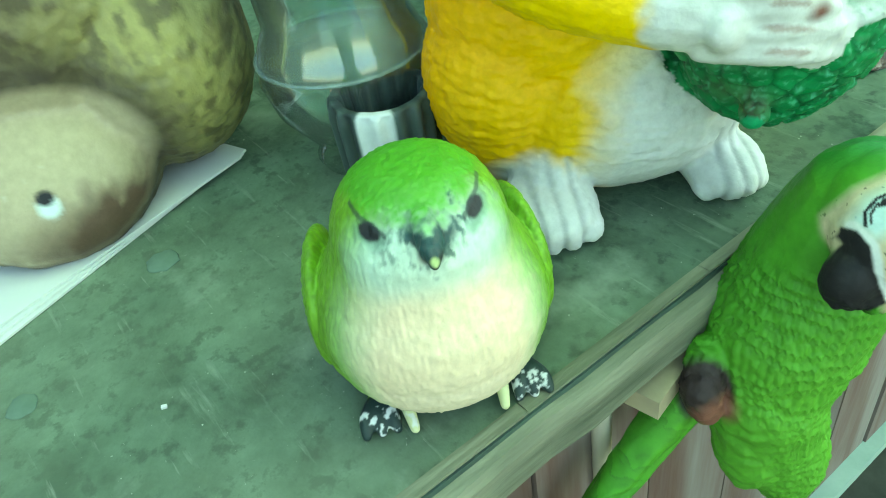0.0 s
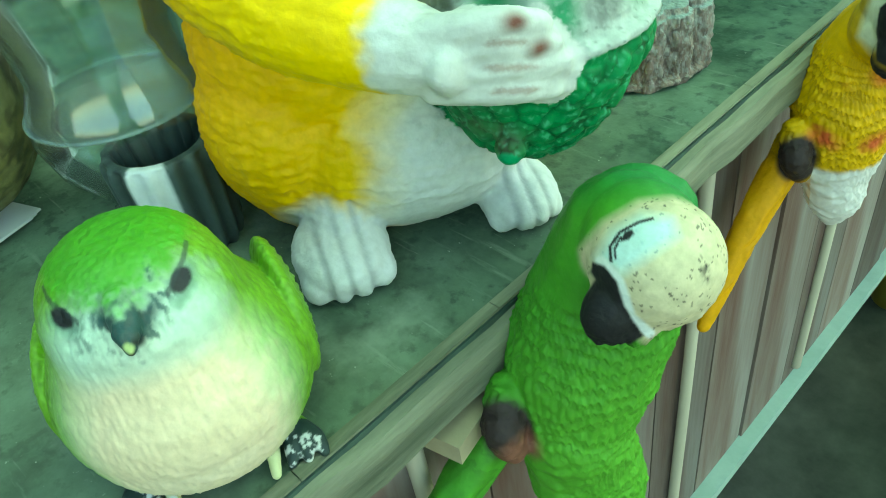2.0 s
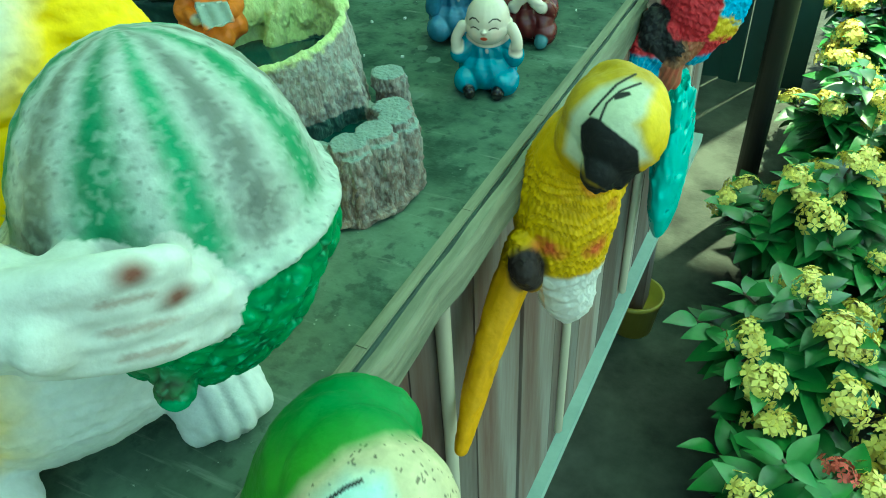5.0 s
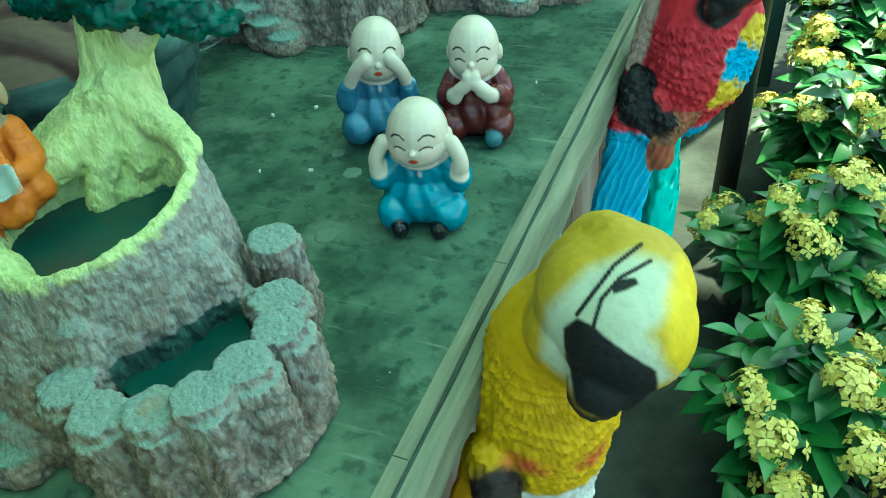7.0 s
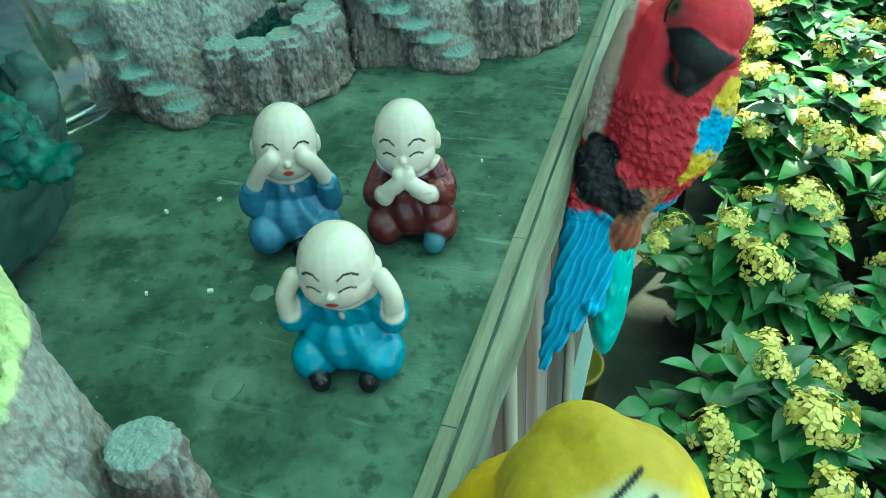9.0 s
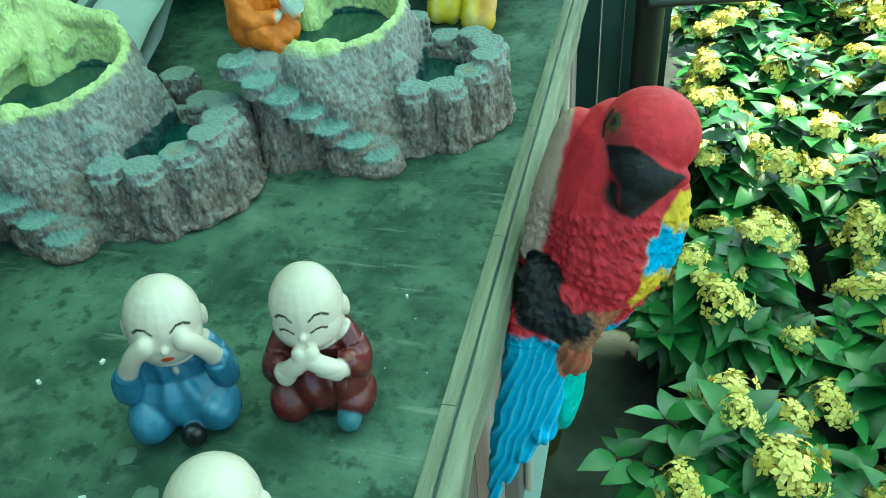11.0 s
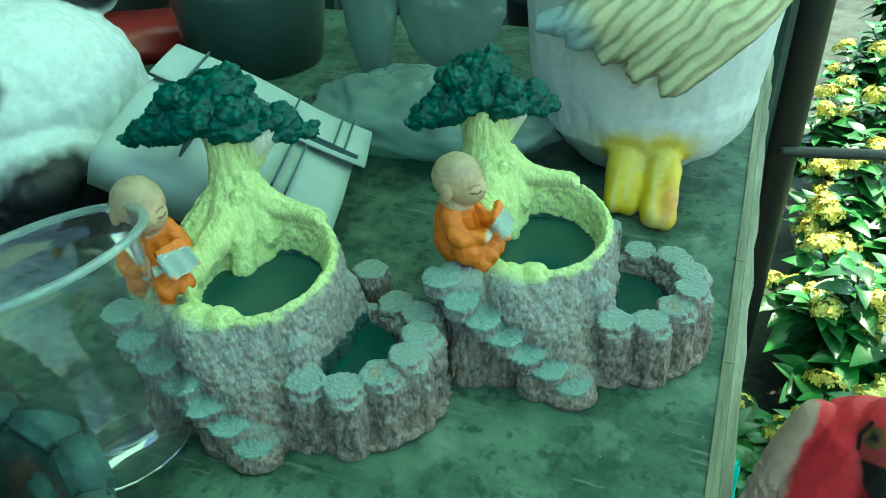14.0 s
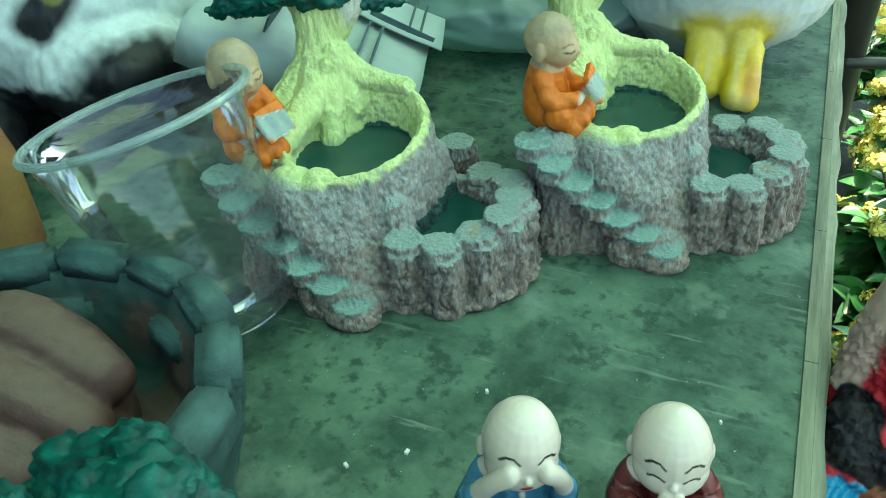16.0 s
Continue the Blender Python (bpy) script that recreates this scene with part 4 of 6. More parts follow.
            c = lay(c, black, front * fill(q, [(-13, 0), (-10.6, -10), (-5.6, -15.7), (-5.5, -25), (0, -27), (12.6, -14.5), (17, -9.5), (8, -6.5), (-3, 0)], 0.9))
            c = lay(c, black, near(p, (-0.0095, -0.040, 0.031), (0.0075, 0.011, 0.0095), 0.15))
            c = lay(c, (0.09, 0.06, 0.02), front * fill(q, [(-14, 6), (-12.5, 11.5), (-9, 12), (-8, 7), (-11, 4)], 0.8))
            c = lay(c, black, front * np.maximum(fill(q, [(-12.5, 7), (-11.5, 10), (-10, 10), (-9.6, 7.4)], 0.6), brush(q0, [(-14.5, 3), (-14.6, 8), (-12, 13)], 0.6)))
            foot = np.minimum(segment(p, (-0.011, -0.004, -0.014), (-0.016, -0.005, -0.026)), segment(p, (-0.016, -0.005, -0.024), (-0.0165, -0.022, -0.034)))
            c = lay(c, black, step(-foot + 0.004 * k, -0.0120, -0.0105) * (p[:, 0] < -0.002))
            stump = np.minimum(segment(p, (-0.008, -0.032, -0.024), (-0.016, -0.022, -0.040)), segment(p, (-0.016, -0.022, -0.040), (-0.0165, -0.0215, -0.055)))
            wood = (stump < 0.0098) & (p[:, 0] < -0.006) & (p[:, 2] < -0.024)
            tl = step(-p[:, 2] + 0.004 * k, 0.034, 0.038) * ((stump > 0.0095) & (foot > 0.011))
            c = lay(c, (0.012, 0.32, 0.56), tl)
            c = lay(c, (0.16, 0.50, 0.66), 0.5 * tl * (np.sin(p[:, 1] * 1500 + p[:, 2] * 500 + 5 * grain(p * 110)) > 0.55))
            c = lay(c, (0.34, 0.15, 0.07), wood * (0.75 + 0.5 * (grain(p * np.array([700, 700, 150])) - 0.5)))
            c = lay(c, black, 0.9 * wood * step(p[:, 2] + 0.012 * k, -0.040, -0.036) * step(p[:, 1], -0.028, -0.022))
            return c
        base = (0.07, 0.27, 0.02) if green else (0.76, 0.44, 0.008)
        c = np.tile(base, (len(p), 1)) * shade
        if green:
            c = lay(c, (0.13, 0.38, 0.03), 0.5 * near(p, (0.0, -0.04, -0.06), (0.05, 0.04, 0.06), 0.4))
            c = lay(c, (0.02, 0.20, 0.05), 0.8 * near(p, (0.036, -0.03, 0.045), (0.02, 0.03, 0.018), 0.4))
            face = front * fill(q, [(-25, -4), (-25, 4), (-18, 11.5), (-8, 17), (2, 18.2), (10, 15.5), (16, 9), (22, 0), (18, -14), (8, -24), (-6, -24), (-20, -10)], 3)
            tan = np.tile([0.60, 0.53, 0.33], (len(p), 1)) * (1 + 0.35 * (rough(p * 500) - 0.5) - 0.7 * (rough(p * 900 + 5) > 0.71))[:, None]
            c = c * (1 - face[:, None]) + tan * face[:, None]
            c = lay(c, (0.50, 0.74, 0.72), 0.8 * front * fill(q, [(-20, 1), (-16, 8), (-8, 12.5), (0, 11), (1, 6), (-8, 0), (-14, -4)], 4.5))
            c = lay(c, (0.72, 0.76, 0.70), front * brush(q0, [(-19, 0), (-14.2, -6), (-11, -15.6), (-5.5, -20.5)], 1.4))
            c = lay(c, black, front * fill(q, [(-21, 0), (-22, -3), (-20.6, -5.2), (-25, -12), (-26, -22), (-21, -28), (-15, -27), (-7, -21), (-12.6, -12.8), (-14.8, -5.9), (-18, -1.6)], 0.8))
            c = lay(c, black, near(p + (rough(p * 600)[:, None] - 0.5) * 0.006, (0.008, -0.0659, 0.047), (0.0022, 0.004, 0.0042), 0.3))
            c = lay(c, black, near(p, (-0.0055, -0.0395, 0.0255), (0.0075, 0.0080, 0.0085), 0.15))
            c = lay(c, black, front * fill(q, [(-13.6, 5.2), (-12.6, 7.6), (-10.4, 8.6), (-9.9, 7.2), (-11.6, 5.4)], 0.5))
            c = lay(c, black, front * np.maximum(brush(q0, [(-16.2, -0.2), (-16.4, 3.8), (-13.7, 7.7), (-8.7, 10.3), (-5.0, 11.2)], 0.42), brush(q0, [(-15, 0.4), (-15.2, 3.2), (-13.6, 6.4)], 0.3)))
        else:
            c = lay(c, (0.44, 0.31, 0.03), 0.8 * step(p[:, 2] + 0.01 * k, 0.02, 0.045))
            c = lay(c, (0.56, 0.66, 0.56), 0.72 * front * fill(q, [(-26, -14), (-24, 2), (-14, 14), (-3, 20), (8, 17), (9, 6), (4, 0), (12, -12), (2, -18), (-18, -20)], 4))
            c = lay(c, (0.78, 0.52, 0.02), 0.9 * front * fill(q, [(9, 20), (7, 8), (9, -6), (14, -14), (30, -14), (30, 20)], 4))
            c = lay(c, black, front * fill(q, [(-18.6, -2.7), (-17, -14), (-13, -24), (-4, -28), (9, -24), (7, -10), (-2.5, -4.1), (-11, 0.5), (-15, 1)], 0.9))
            c = lay(c, black, near(p, (-0.0055, -0.0400, 0.0250), (0.0078, 0.0090, 0.0090), 0.15))
            c = lay(c, black, front * fill(q, [(-7, 10), (-5, 12.6), (-1, 13.6), (0, 12), (-3, 10), (-6, 8.8)], 0.6))
            c = lay(c, black, front * np.maximum(brush(q0, [(-15, 2), (-11, 9), (-7, 16), (-1, 22)], 0.62), brush(q0, [(-10, 0), (-9, 7), (-5, 13), (2, 18)], 0.58)))
            for g in ((-0.010, -0.024, 0.006), (0.004, -0.04, 0.008), (-0.016, -0.02, -0.026), (0.0, -0.035, -0.030), (0.012, -0.035, -0.012), (0.02, -0.03, 0.0)):
                c = lay(c, (0.60, 0.06, 0.03), 0.85 * near(p + kk, g, (0.006, 0.008, 0.0058), 0.5))
            c = lay(c, (0.01, 0.30, 0.55), 0.9 * step(p[:, 0] + 0.006 * k, 0.036, 0.041) * step(-p[:, 2], -0.004, 0.006))
            c = lay(c, (0.74, 0.72, 0.66), step(-p[:, 2] - 0.15 * p[:, 0] + 0.003 * k, 0.046, 0.051) * (p[:, 0] > -0.02) * (p[:, 1] < -0.003))
            c = lay(c, (0.70, 0.33, 0.006), (step(-p[:, 0], 0.012, 0.018) * step(-p[:, 2], 0.040, 0.046) * (p[:, 1] > -0.014)))
        c = lay(c, (0.03, 0.02, 0.018), near(p, (-0.020, -0.008, -0.038), (0.010, 0.011, 0.0155), 0.12))
        if green:
            c = lay(c, (0.2, 0.08, 0.05), near(p, (-0.021, -0.014, -0.044), (0.008, 0.008, 0.009), 0.3))
        return c
    return sculpt(kind + "_parrot", s, 0.0006, MATT, 22 if red else 30, relief, paint)


figure("parrot_figurine", parrot("green"), "bright green parrot figurine with a cream bill on the edge", "figurine", 0.0087, -0.318, 0.7827, 91.5, "hanging parrots").scale = (1.026, 1.026, 1.026)
figure("parrot_figurine", parrot("yellow"), "yellow parrot figurine with red spots and white thighs", "figurine", 0.007, -0.092, 0.769, 90, "hanging parrots", ry=-15).scale = (1.02, 1.02, 1.02)
figure("parrot_figurine", parrot("red"), "red macaw figurine with a black bill and blue tail", "figurine", 0.012, 0.1425, 0.7827, 90, "hanging parrots").scale = (0.98, 0.98, 0.98)


# ---------------------------------------------------------------- little monks
def little_monk(kind):
    robe = {"ears": (0.006, 0.20, 0.29), "eyes": (0.045, 0.16, 0.26), "mouth": (0.10, 0.012, 0.012)}[kind]
    skin = (0.66, 0.56, 0.46)
    s = [ball((0, 0.0, 0.011), (0.0185, 0.0155, 0.0115)), ball((0, 0.003, 0.021), (0.0145, 0.012, 0.0135)), ball((0, -0.001, 0.0402), (0.0132, 0.0130, 0.0131)), ball((0, -0.004, 0.0360), (0.0126, 0.0105, 0.0086)),
         ball((0, -0.0147, 0.0375), (0.0016, 0.0016, 0.0013))]
    for q in (-1, 1):
        s += [ball((q * 0.0115, -0.008, 0.0075), (0.0090, 0.0100, 0.0078)), ball((q * 0.0130, 0.001, 0.0372), (0.0017, 0.0025, 0.0036))]
        if kind == "ears":
            s += [limb([(q * 0.011, 0.0, 0.026), (q * 0.0165, -0.003, 0.021), (q * 0.0175, -0.005, 0.0215)], [0.0055, 0.006, 0.0052]),
                  limb([(q * 0.0175, -0.006, 0.0225), (q * 0.0185, -0.006, 0.030), (q * 0.0150, -0.004, 0.0365)], [0.0036, 0.0034, 0.0034]), ball((q * 0.0085, -0.0172, 0.004), (0.0038, 0.0034, 0.0040))]
        elif kind == "eyes":
            s += [limb([(q * 0.011, 0.0, 0.026), (q * 0.0165, -0.004, 0.018), (q * 0.0155, -0.008, 0.025)], [0.0055, 0.0058, 0.0048]),
                  limb([(q * 0.0140, -0.0090, 0.029), (q * 0.0105, -0.0120, 0.0355), (q * 0.0062, -0.0135, 0.0395)], [0.0034, 0.0032, 0.0034])]
        else:
            s += [limb([(q * 0.011, 0.0, 0.026), (q * 0.0150, -0.004, 0.019), (q * 0.0125, -0.010, 0.022)], [0.0055, 0.006, 0.005]),
                  limb([(q * 0.0095, -0.0145, 0.0235), (q * 0.004, -0.0165, 0.0285), (-q * 0.002, -0.0160, 0.0325)], [0.0036, 0.0033, 0.003])]
    if kind == "eyes":
        s.append(ball((0.002, -0.0170, 0.0044), (0.0046, 0.0038, 0.0044)))
    if kind == "mouth":
        s += [ball((0.010, -0.0170, 0.0042), (0.0048, 0.0042, 0.0042)), ball((0.011, -0.008, 0.012), (0.007, 0.008, 0.010))]

    def relief(p, n):
        z = p[:, 2]
        fold = 0.0005 * np.sin(np.arctan2(p[:, 0], -p[:, 1]) * 9 + z * 260) * (z < 0.026) * step(z, 0.004, 0.012)
        return fold + (rough(p * 200) - 0.5) * 0.0004

    def paint(p, n):
        k = rough(p * 400) - 0.5
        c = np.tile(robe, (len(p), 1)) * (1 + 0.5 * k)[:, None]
        # robe lightened where it faces up: light from above put into the colour
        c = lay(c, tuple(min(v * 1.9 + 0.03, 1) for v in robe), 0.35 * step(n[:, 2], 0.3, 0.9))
        sk = near(p, (0, -0.001, 0.0405), (0.0178, 0.0170, 0.0155), 0.03)
        sk = np.maximum(sk, stroke(p, [(0, -0.012, 0.029), (0, -0.0115, 0.0255)], 0.003))
        for q in (-1, 1):
            pts = {"ears": [(q * 0.0177, -0.006, 0.024), (q * 0.0185, -0.006, 0.030), (q * 0.0150, -0.004, 0.0365)],
                   "eyes": [(q * 0.0136, -0.0095, 0.0305), (q * 0.0105, -0.0120, 0.0355), (q * 0.0062, -0.0135, 0.0395)],
                   "mouth": [(q * 0.0095, -0.0150, 0.0235), (q * 0.004, -0.0165, 0.0285), (-q * 0.002, -0.0160, 0.0325)]}[kind]
            sk = np.maximum(sk, stroke(p, pts, 0.0038))
        c = lay(c, skin, np.clip(sk * 3 - 1, 0, 1))
        front = p[:, 1] < -0.004
        ink = (0.02, 0.016, 0.014)
        for q in (-1, 1):
            c = lay(c, ink, front * line(p, [(q * 0.0092, 0.0425), (q * 0.0074, 0.0440), (q * 0.0050, 0.0442), (q * 0.0030, 0.0428)], 0.0003))
            if kind != "eyes":
                c = lay(c, ink, front * line(p, [(q * 0.0082, 0.0386), (q * 0.0066, 0.0395), (q * 0.0048, 0.0395), (q * 0.0030, 0.0387)], 0.0003))
        if kind != "mouth":
            c = lay(c, (0.5, 0.05, 0.02), front * near(p, (0, -0.0145, 0.0338), (0.0022, 0.006, 0.0011), 0.15))
            c = lay(c, (0.78, 0.55, 0.45), 0.5 * front * (near(p, (0.0075, -0.013, 0.0355), (0.003, 0.004, 0.003), 0.5) + near(p, (-0.0075, -0.013, 0.0355), (0.003, 0.004, 0.003), 0.5)))
        dark = (0.012, 0.012, 0.013)
        if kind == "ears":
            for q in (-1, 1):
                c = lay(c, dark, near(p, (q * 0.0085, -0.0182, 0.004), (0.0046, 0.0042, 0.0050), 0.1))
        if kind == "eyes":
            c = lay(c, dark, near(p, (0.002, -0.0182, 0.0044), (0.0054, 0.0048, 0.0052), 0.1))
        if kind == "mouth":
            c = lay(c, (0.06, 0.17, 0.2), near(p, (0.010, -0.0182, 0.0042), (0.0056, 0.0050, 0.0050), 0.1))
        return c
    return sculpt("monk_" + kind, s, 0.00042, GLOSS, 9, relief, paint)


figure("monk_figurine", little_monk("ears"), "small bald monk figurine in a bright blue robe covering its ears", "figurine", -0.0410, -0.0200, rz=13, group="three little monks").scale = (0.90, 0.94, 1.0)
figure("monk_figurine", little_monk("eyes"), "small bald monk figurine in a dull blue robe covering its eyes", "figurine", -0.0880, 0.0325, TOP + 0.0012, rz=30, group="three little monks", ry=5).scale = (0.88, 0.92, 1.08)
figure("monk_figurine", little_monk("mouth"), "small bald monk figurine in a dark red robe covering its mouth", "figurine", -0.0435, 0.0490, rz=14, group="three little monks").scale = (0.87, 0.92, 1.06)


# ---------------------------------------------------------------- stump planters
POSTS = [(0.002, -0.026), (0.021, -0.033), (0.037, -0.031), (0.049, -0.020), (0.0565, -0.009), (0.0565, 0.005), (0.050, 0.021), (0.034, 0.030), (0.015, 0.042)]
STEPS = [(-0.060, -0.044, 0.058), (-0.0495, -0.0495, 0.050), (-0.0395, -0.0515, 0.042), (-0.029, -0.0525, 0.034), (-0.0185, -0.0535, 0.026), (-0.0075, -0.0535, 0.018), (0.004, -0.0535, 0.010)]


def basin(x, y, k, profile):
    v, f = lathe(profile, 44)
    v = [(x + a, y + b * k, c) for a, b, c in v]
    n = len(v)
    return v, f + [tuple(range(n - 44, n))]


def ridge(p):
    """Upright bark ridges, 0 in the cracks and 1 on the crests."""
    q = np.stack([p[:, 0] * 330, p[:, 1] * 330, p[:, 2] * 75], -1) + 1.6 * grain(p * 90)[:, None]
    return np.minimum(np.abs(2 * grain(q) - 1) * 2.2, 1)


def lift(y):
    """The stump's rim rises towards the tree."""
    return 0.001 + 0.19 * np.clip(y, -0.035, 0.042)


def planter_body():
    v, f = basin(-0.0165, 0.0, 1.07, [(0.001, 0), (0.043, 0), (0.0415, 0.02), (0.039, 0.040), (0.0365, 0.056), (0.0345, 0.0635), (0.0318, 0.0650), (0.0295, 0.061), (0.0275, 0.050), (0.0265, 0.040), (0.001, 0.038)])
    stump = ([(x, y, z + float(lift(y)) * min(z / 0.05, 1)) for x, y, z in v], f)
    s = [stump, basin(0.024, -0.002, 0.98, [(0.001, 0), (0.037, 0), (0.034, 0.020), (0.033, 0.030), (0.028, 0.030), (0.026, 0.026), (0.025, 0.014), (0.001, 0.012)])]
    # plastered apron between the stump, the stairs and the lower pool
    s += [limb([(-0.030, -0.036, 0.050), (-0.014, -0.040, 0.030), (0.002, -0.038, 0.010)], [0.012, 0.013, 0.013], 14), limb([(-0.006, -0.030, 0.046), (0.006, -0.030, 0.022), (0.010, -0.034, 0.006)], [0.010, 0.010, 0.010], 14), limb([(-0.018, -0.033, 0.050), (-0.003, -0.0355, 0.026), (0.006, -0.0365, 0.008)], [0.011, 0.0125, 0.0120], 14),
          limb([(0.012, -0.022, 0.040), (0.016, -0.024, 0.012)], [0.009, 0.010], 12), limb([(0.014, 0.018, 0.046), (0.016, 0.022, 0.015)], [0.008, 0.010], 12)]
    r = random.Random(2)
    for i, (x, y) in enumerate(POSTS):
        h = (0.036, 0.034, 0.036, 0.037, 0.039, 0.040, 0.038, 0.034, 0.040)[i] + r.uniform(-0.001, 0.001)
        x, y = x * 1.03, y * 1.03
        s += [drum((x * 1.05, y * 1.05, 0), 0.0098, 0.0085, h - 0.004, 16, wob=0.06, seed=i), drum((x, y, h - 0.008), 0.0088, 0.0086, 0.008, 18, wob=0.07, seed=i + 9)]
    for i, (x, y, z) in enumerate(STEPS):
        s.append(drum((x, y, z - 0.0085), 0.0078, 0.0090, 0.0085, 18, wob=0.05, seed=i + 20))
        s.append(limb([(x + 0.004, y + 0.011, z - 0.008), (x + 0.006, y + 0.014, max(z - 0.03, 0.004))], [0.0085, 0.010], 10))
    # bark wall under the upper steps, rock under the lower ones
    s += [limb([(-0.048, -0.036, 0.046), (-0.046, -0.041, 0.020), (-0.046, -0.044, 0.004)], [0.012, 0.0115, 0.0125], 14), limb([(-0.032, -0.038, 0.030), (-0.031, -0.041, 0.004)], [0.011, 0.0125], 14),
          ball((-0.012, -0.052, 0.007), (0.011, 0.010, 0.012)), ball((0.003, -0.053, 0.003), (0.014, 0.0115, 0.008)), ball((-0.001, -0.046, 0.008), (0.016, 0.012, 0.010)), ball((0.030, 0.0, 0.003), (0.043, 0.042, 0.006))]
    # tree rising behind the upper pool, its roots running along the rim
    s += [limb([(-0.046, 0.026, 0.048), (-0.048, 0.031, 0.072), (-0.050, 0.036, 0.090), (-0.050, 0.040, 0.106)], [0.022, 0.0150, 0.0120, 0.0125]),
          limb([(-0.046, 0.026, 0.080), (-0.044, 0.010, 0.069), (-0.046, -0.006, 0.063), (-0.047, -0.022, 0.057)], [0.010, 0.0085, 0.0075, 0.0065]),
          limb([(-0.052, 0.028, 0.076), (-0.058, 0.008, 0.066), (-0.057, -0.012, 0.060)], [0.011, 0.008, 0.006]),
          limb([(-0.040, 0.030, 0.082), (-0.030, 0.034, 0.074), (-0.018, 0.0355, 0.0715), (-0.004, 0.033, 0.0715)], [0.010, 0.0070, 0.0052, 0.0042]),
          limb([(-0.042, 0.026, 0.080), (-0.037, 0.018, 0.068), (-0.035, 0.012, 0.058), (-0.034, 0.009, 0.050)], [0.009, 0.0065, 0.006, 0.006]),
          limb([(-0.036, 0.028, 0.070), (-0.030, 0.026, 0.060)], [0.008, 0.006]),
          limb([(-0.048, 0.036, 0.090), (-0.036, 0.043, 0.106)], [0.009, 0.0075]), limb([(-0.052, 0.036, 0.092), (-0.062, 0.041, 0.108)], [0.008, 0.007]),
          ball((-0.0395, 0.0205, 0.084), (0.0036, 0.0030, 0.0036))]

    def level(p):
        return p[:, 2] - lift(p[:, 1]) * np.clip(p[:, 2] / 0.05, 0, 1) * (p[:, 0] < 0.022)

    def strands(p):
        a = np.arctan2(p[:, 1] - 0.034, p[:, 0] + 0.056)
        return np.sin(a * 22 + 16 * grain(p * 55) + p[:, 2] * 90) * 0.38 + (grain(np.stack([p[:, 0] * 520, p[:, 1] * 520, p[:, 2] * 110], -1)) - 0.5) * 1.4

    def relief(p, n):
        z = level(p)
        side = np.clip(1.1 - np.abs(n[:, 2]), 0.25, 1)
        post = step(0.042 - p[:, 2], 0.0, 0.006) * (p[:, 0] > 0.012)
        low = np.maximum(post, (p[:, 0] < -0.018) * (p[:, 1] < -0.03) * step(0.034 - p[:, 2], 0, 0.01))
        bark = (ridge(p) - 0.6) * (0.0004 + 0.0011 * low) + (rough(p * 420) - 0.5) * 0.0019 + (np.abs(2 * grain(p * 300 + 7) - 1) - 0.4) * 0.0010
        return np.where(p[:, 2] < 0.001, 0, np.where(z > 0.0625, 0.0008 * strands(p), bark * side))

    def paint(p, n):
        z = level(p)
        k = rough(p * 260) - 0.5
        c = np.tile([0.235, 0.170, 0.135], (len(p), 1)) * ((1 + 0.6 * k) * (0.55 + 0.6 * ridge(p)))[:, None]
        dry = step(rough(p * np.array([760, 760, 460])), 0.47, 0.57)
        high = step(p[:, 2] + 0.03 * k, 0.012, 0.052)
        c = lay(c, (0.43, 0.45, 0.40), dry * (0.34 + 0.46 * high))
        c = lay(c, (0.27, 0.34, 0.30), 0.85 * step(n[:, 2], 0.45, 0.8) * step(p[:, 2], 0.008, 0.02))
        c = lay(c, (0.28, 0.30, 0.275), 0.5 * high)
        for x, y, h in STEPS:
            top = near(p, (x, y, h), (0.0108, 0.0108, 0.003), 0.2)
            ring = np.sin(np.hypot(p[:, 0] - x, p[:, 1] - y) * 3200 + 3 * k)
            c = lay(c, (0.22, 0.36, 0.31), top * (0.65 + 0.35 * (ring > 0)))
        for x, y in POSTS:
            d = np.hypot(p[:, 0] - x * 1.03, p[:, 1] - y * 1.03)
            top = (d < 0.0105) * step(n[:, 2], 0.5, 0.8) * (p[:, 2] > 0.028)
            c = lay(c, (0.25, 0.34, 0.30), top * (0.55 + 0.4 * (np.sin(d * 3300 + 3 * k) > 0)))
        for x, y, h in ((0.052, 0.022, 0.031), (0.050, -0.021, 0.034)):
            c = lay(c, (0.50, 0.20, 0.03), 0.7 * near(p + k[:, None] * 0.004, (x, y, h), (0.004, 0.004, 0.0022), 0.5))
        lime = (0.60, 0.70, 0.30)
        rim = step(z + 0.006 * k, 0.0605, 0.0635) * near(p, (-0.017, 0.002, 0.066), (0.041, 0.046, 0.03), 0.1)
        inside = np.hypot((p[:, 0] + 0.0165) / 0.031, p[:, 1] / 0.0335) < 1.04
        rim = np.maximum(rim, inside * step(z, 0.044, 0.047))
        c = lay(c, lime, rim * (0.7 + 0.3 * (n[:, 2] > 0.1)))
        trunk = step(z + 0.006 * k, 0.066, 0.070) * (p[:, 0] < 0.0)
        trunk = np.maximum(trunk, step(p[:, 2], 0.046, 0.052) * near(p, (-0.046, 0.016, 0.064), (0.018, 0.042, 0.026), 0.2))
        c = lay(c, lime, trunk)
        lit = np.maximum(trunk, rim)
        c = lay(c, (0.72, 0.78, 0.42), 0.45 * lit * step(strands(p), 0.2, 0.9))
        c = lay(c, (0.34, 0.47, 0.12), 0.5 * lit * step(-strands(p), 0.25, 0.9))
        knot = np.linalg.norm(p - np.array((-0.0375, 0.0185, 0.0845)), axis=1)
        c = lay(c, (0.36, 0.44, 0.14), 0.6 * (np.abs(knot - 0.0034) < 0.0007))
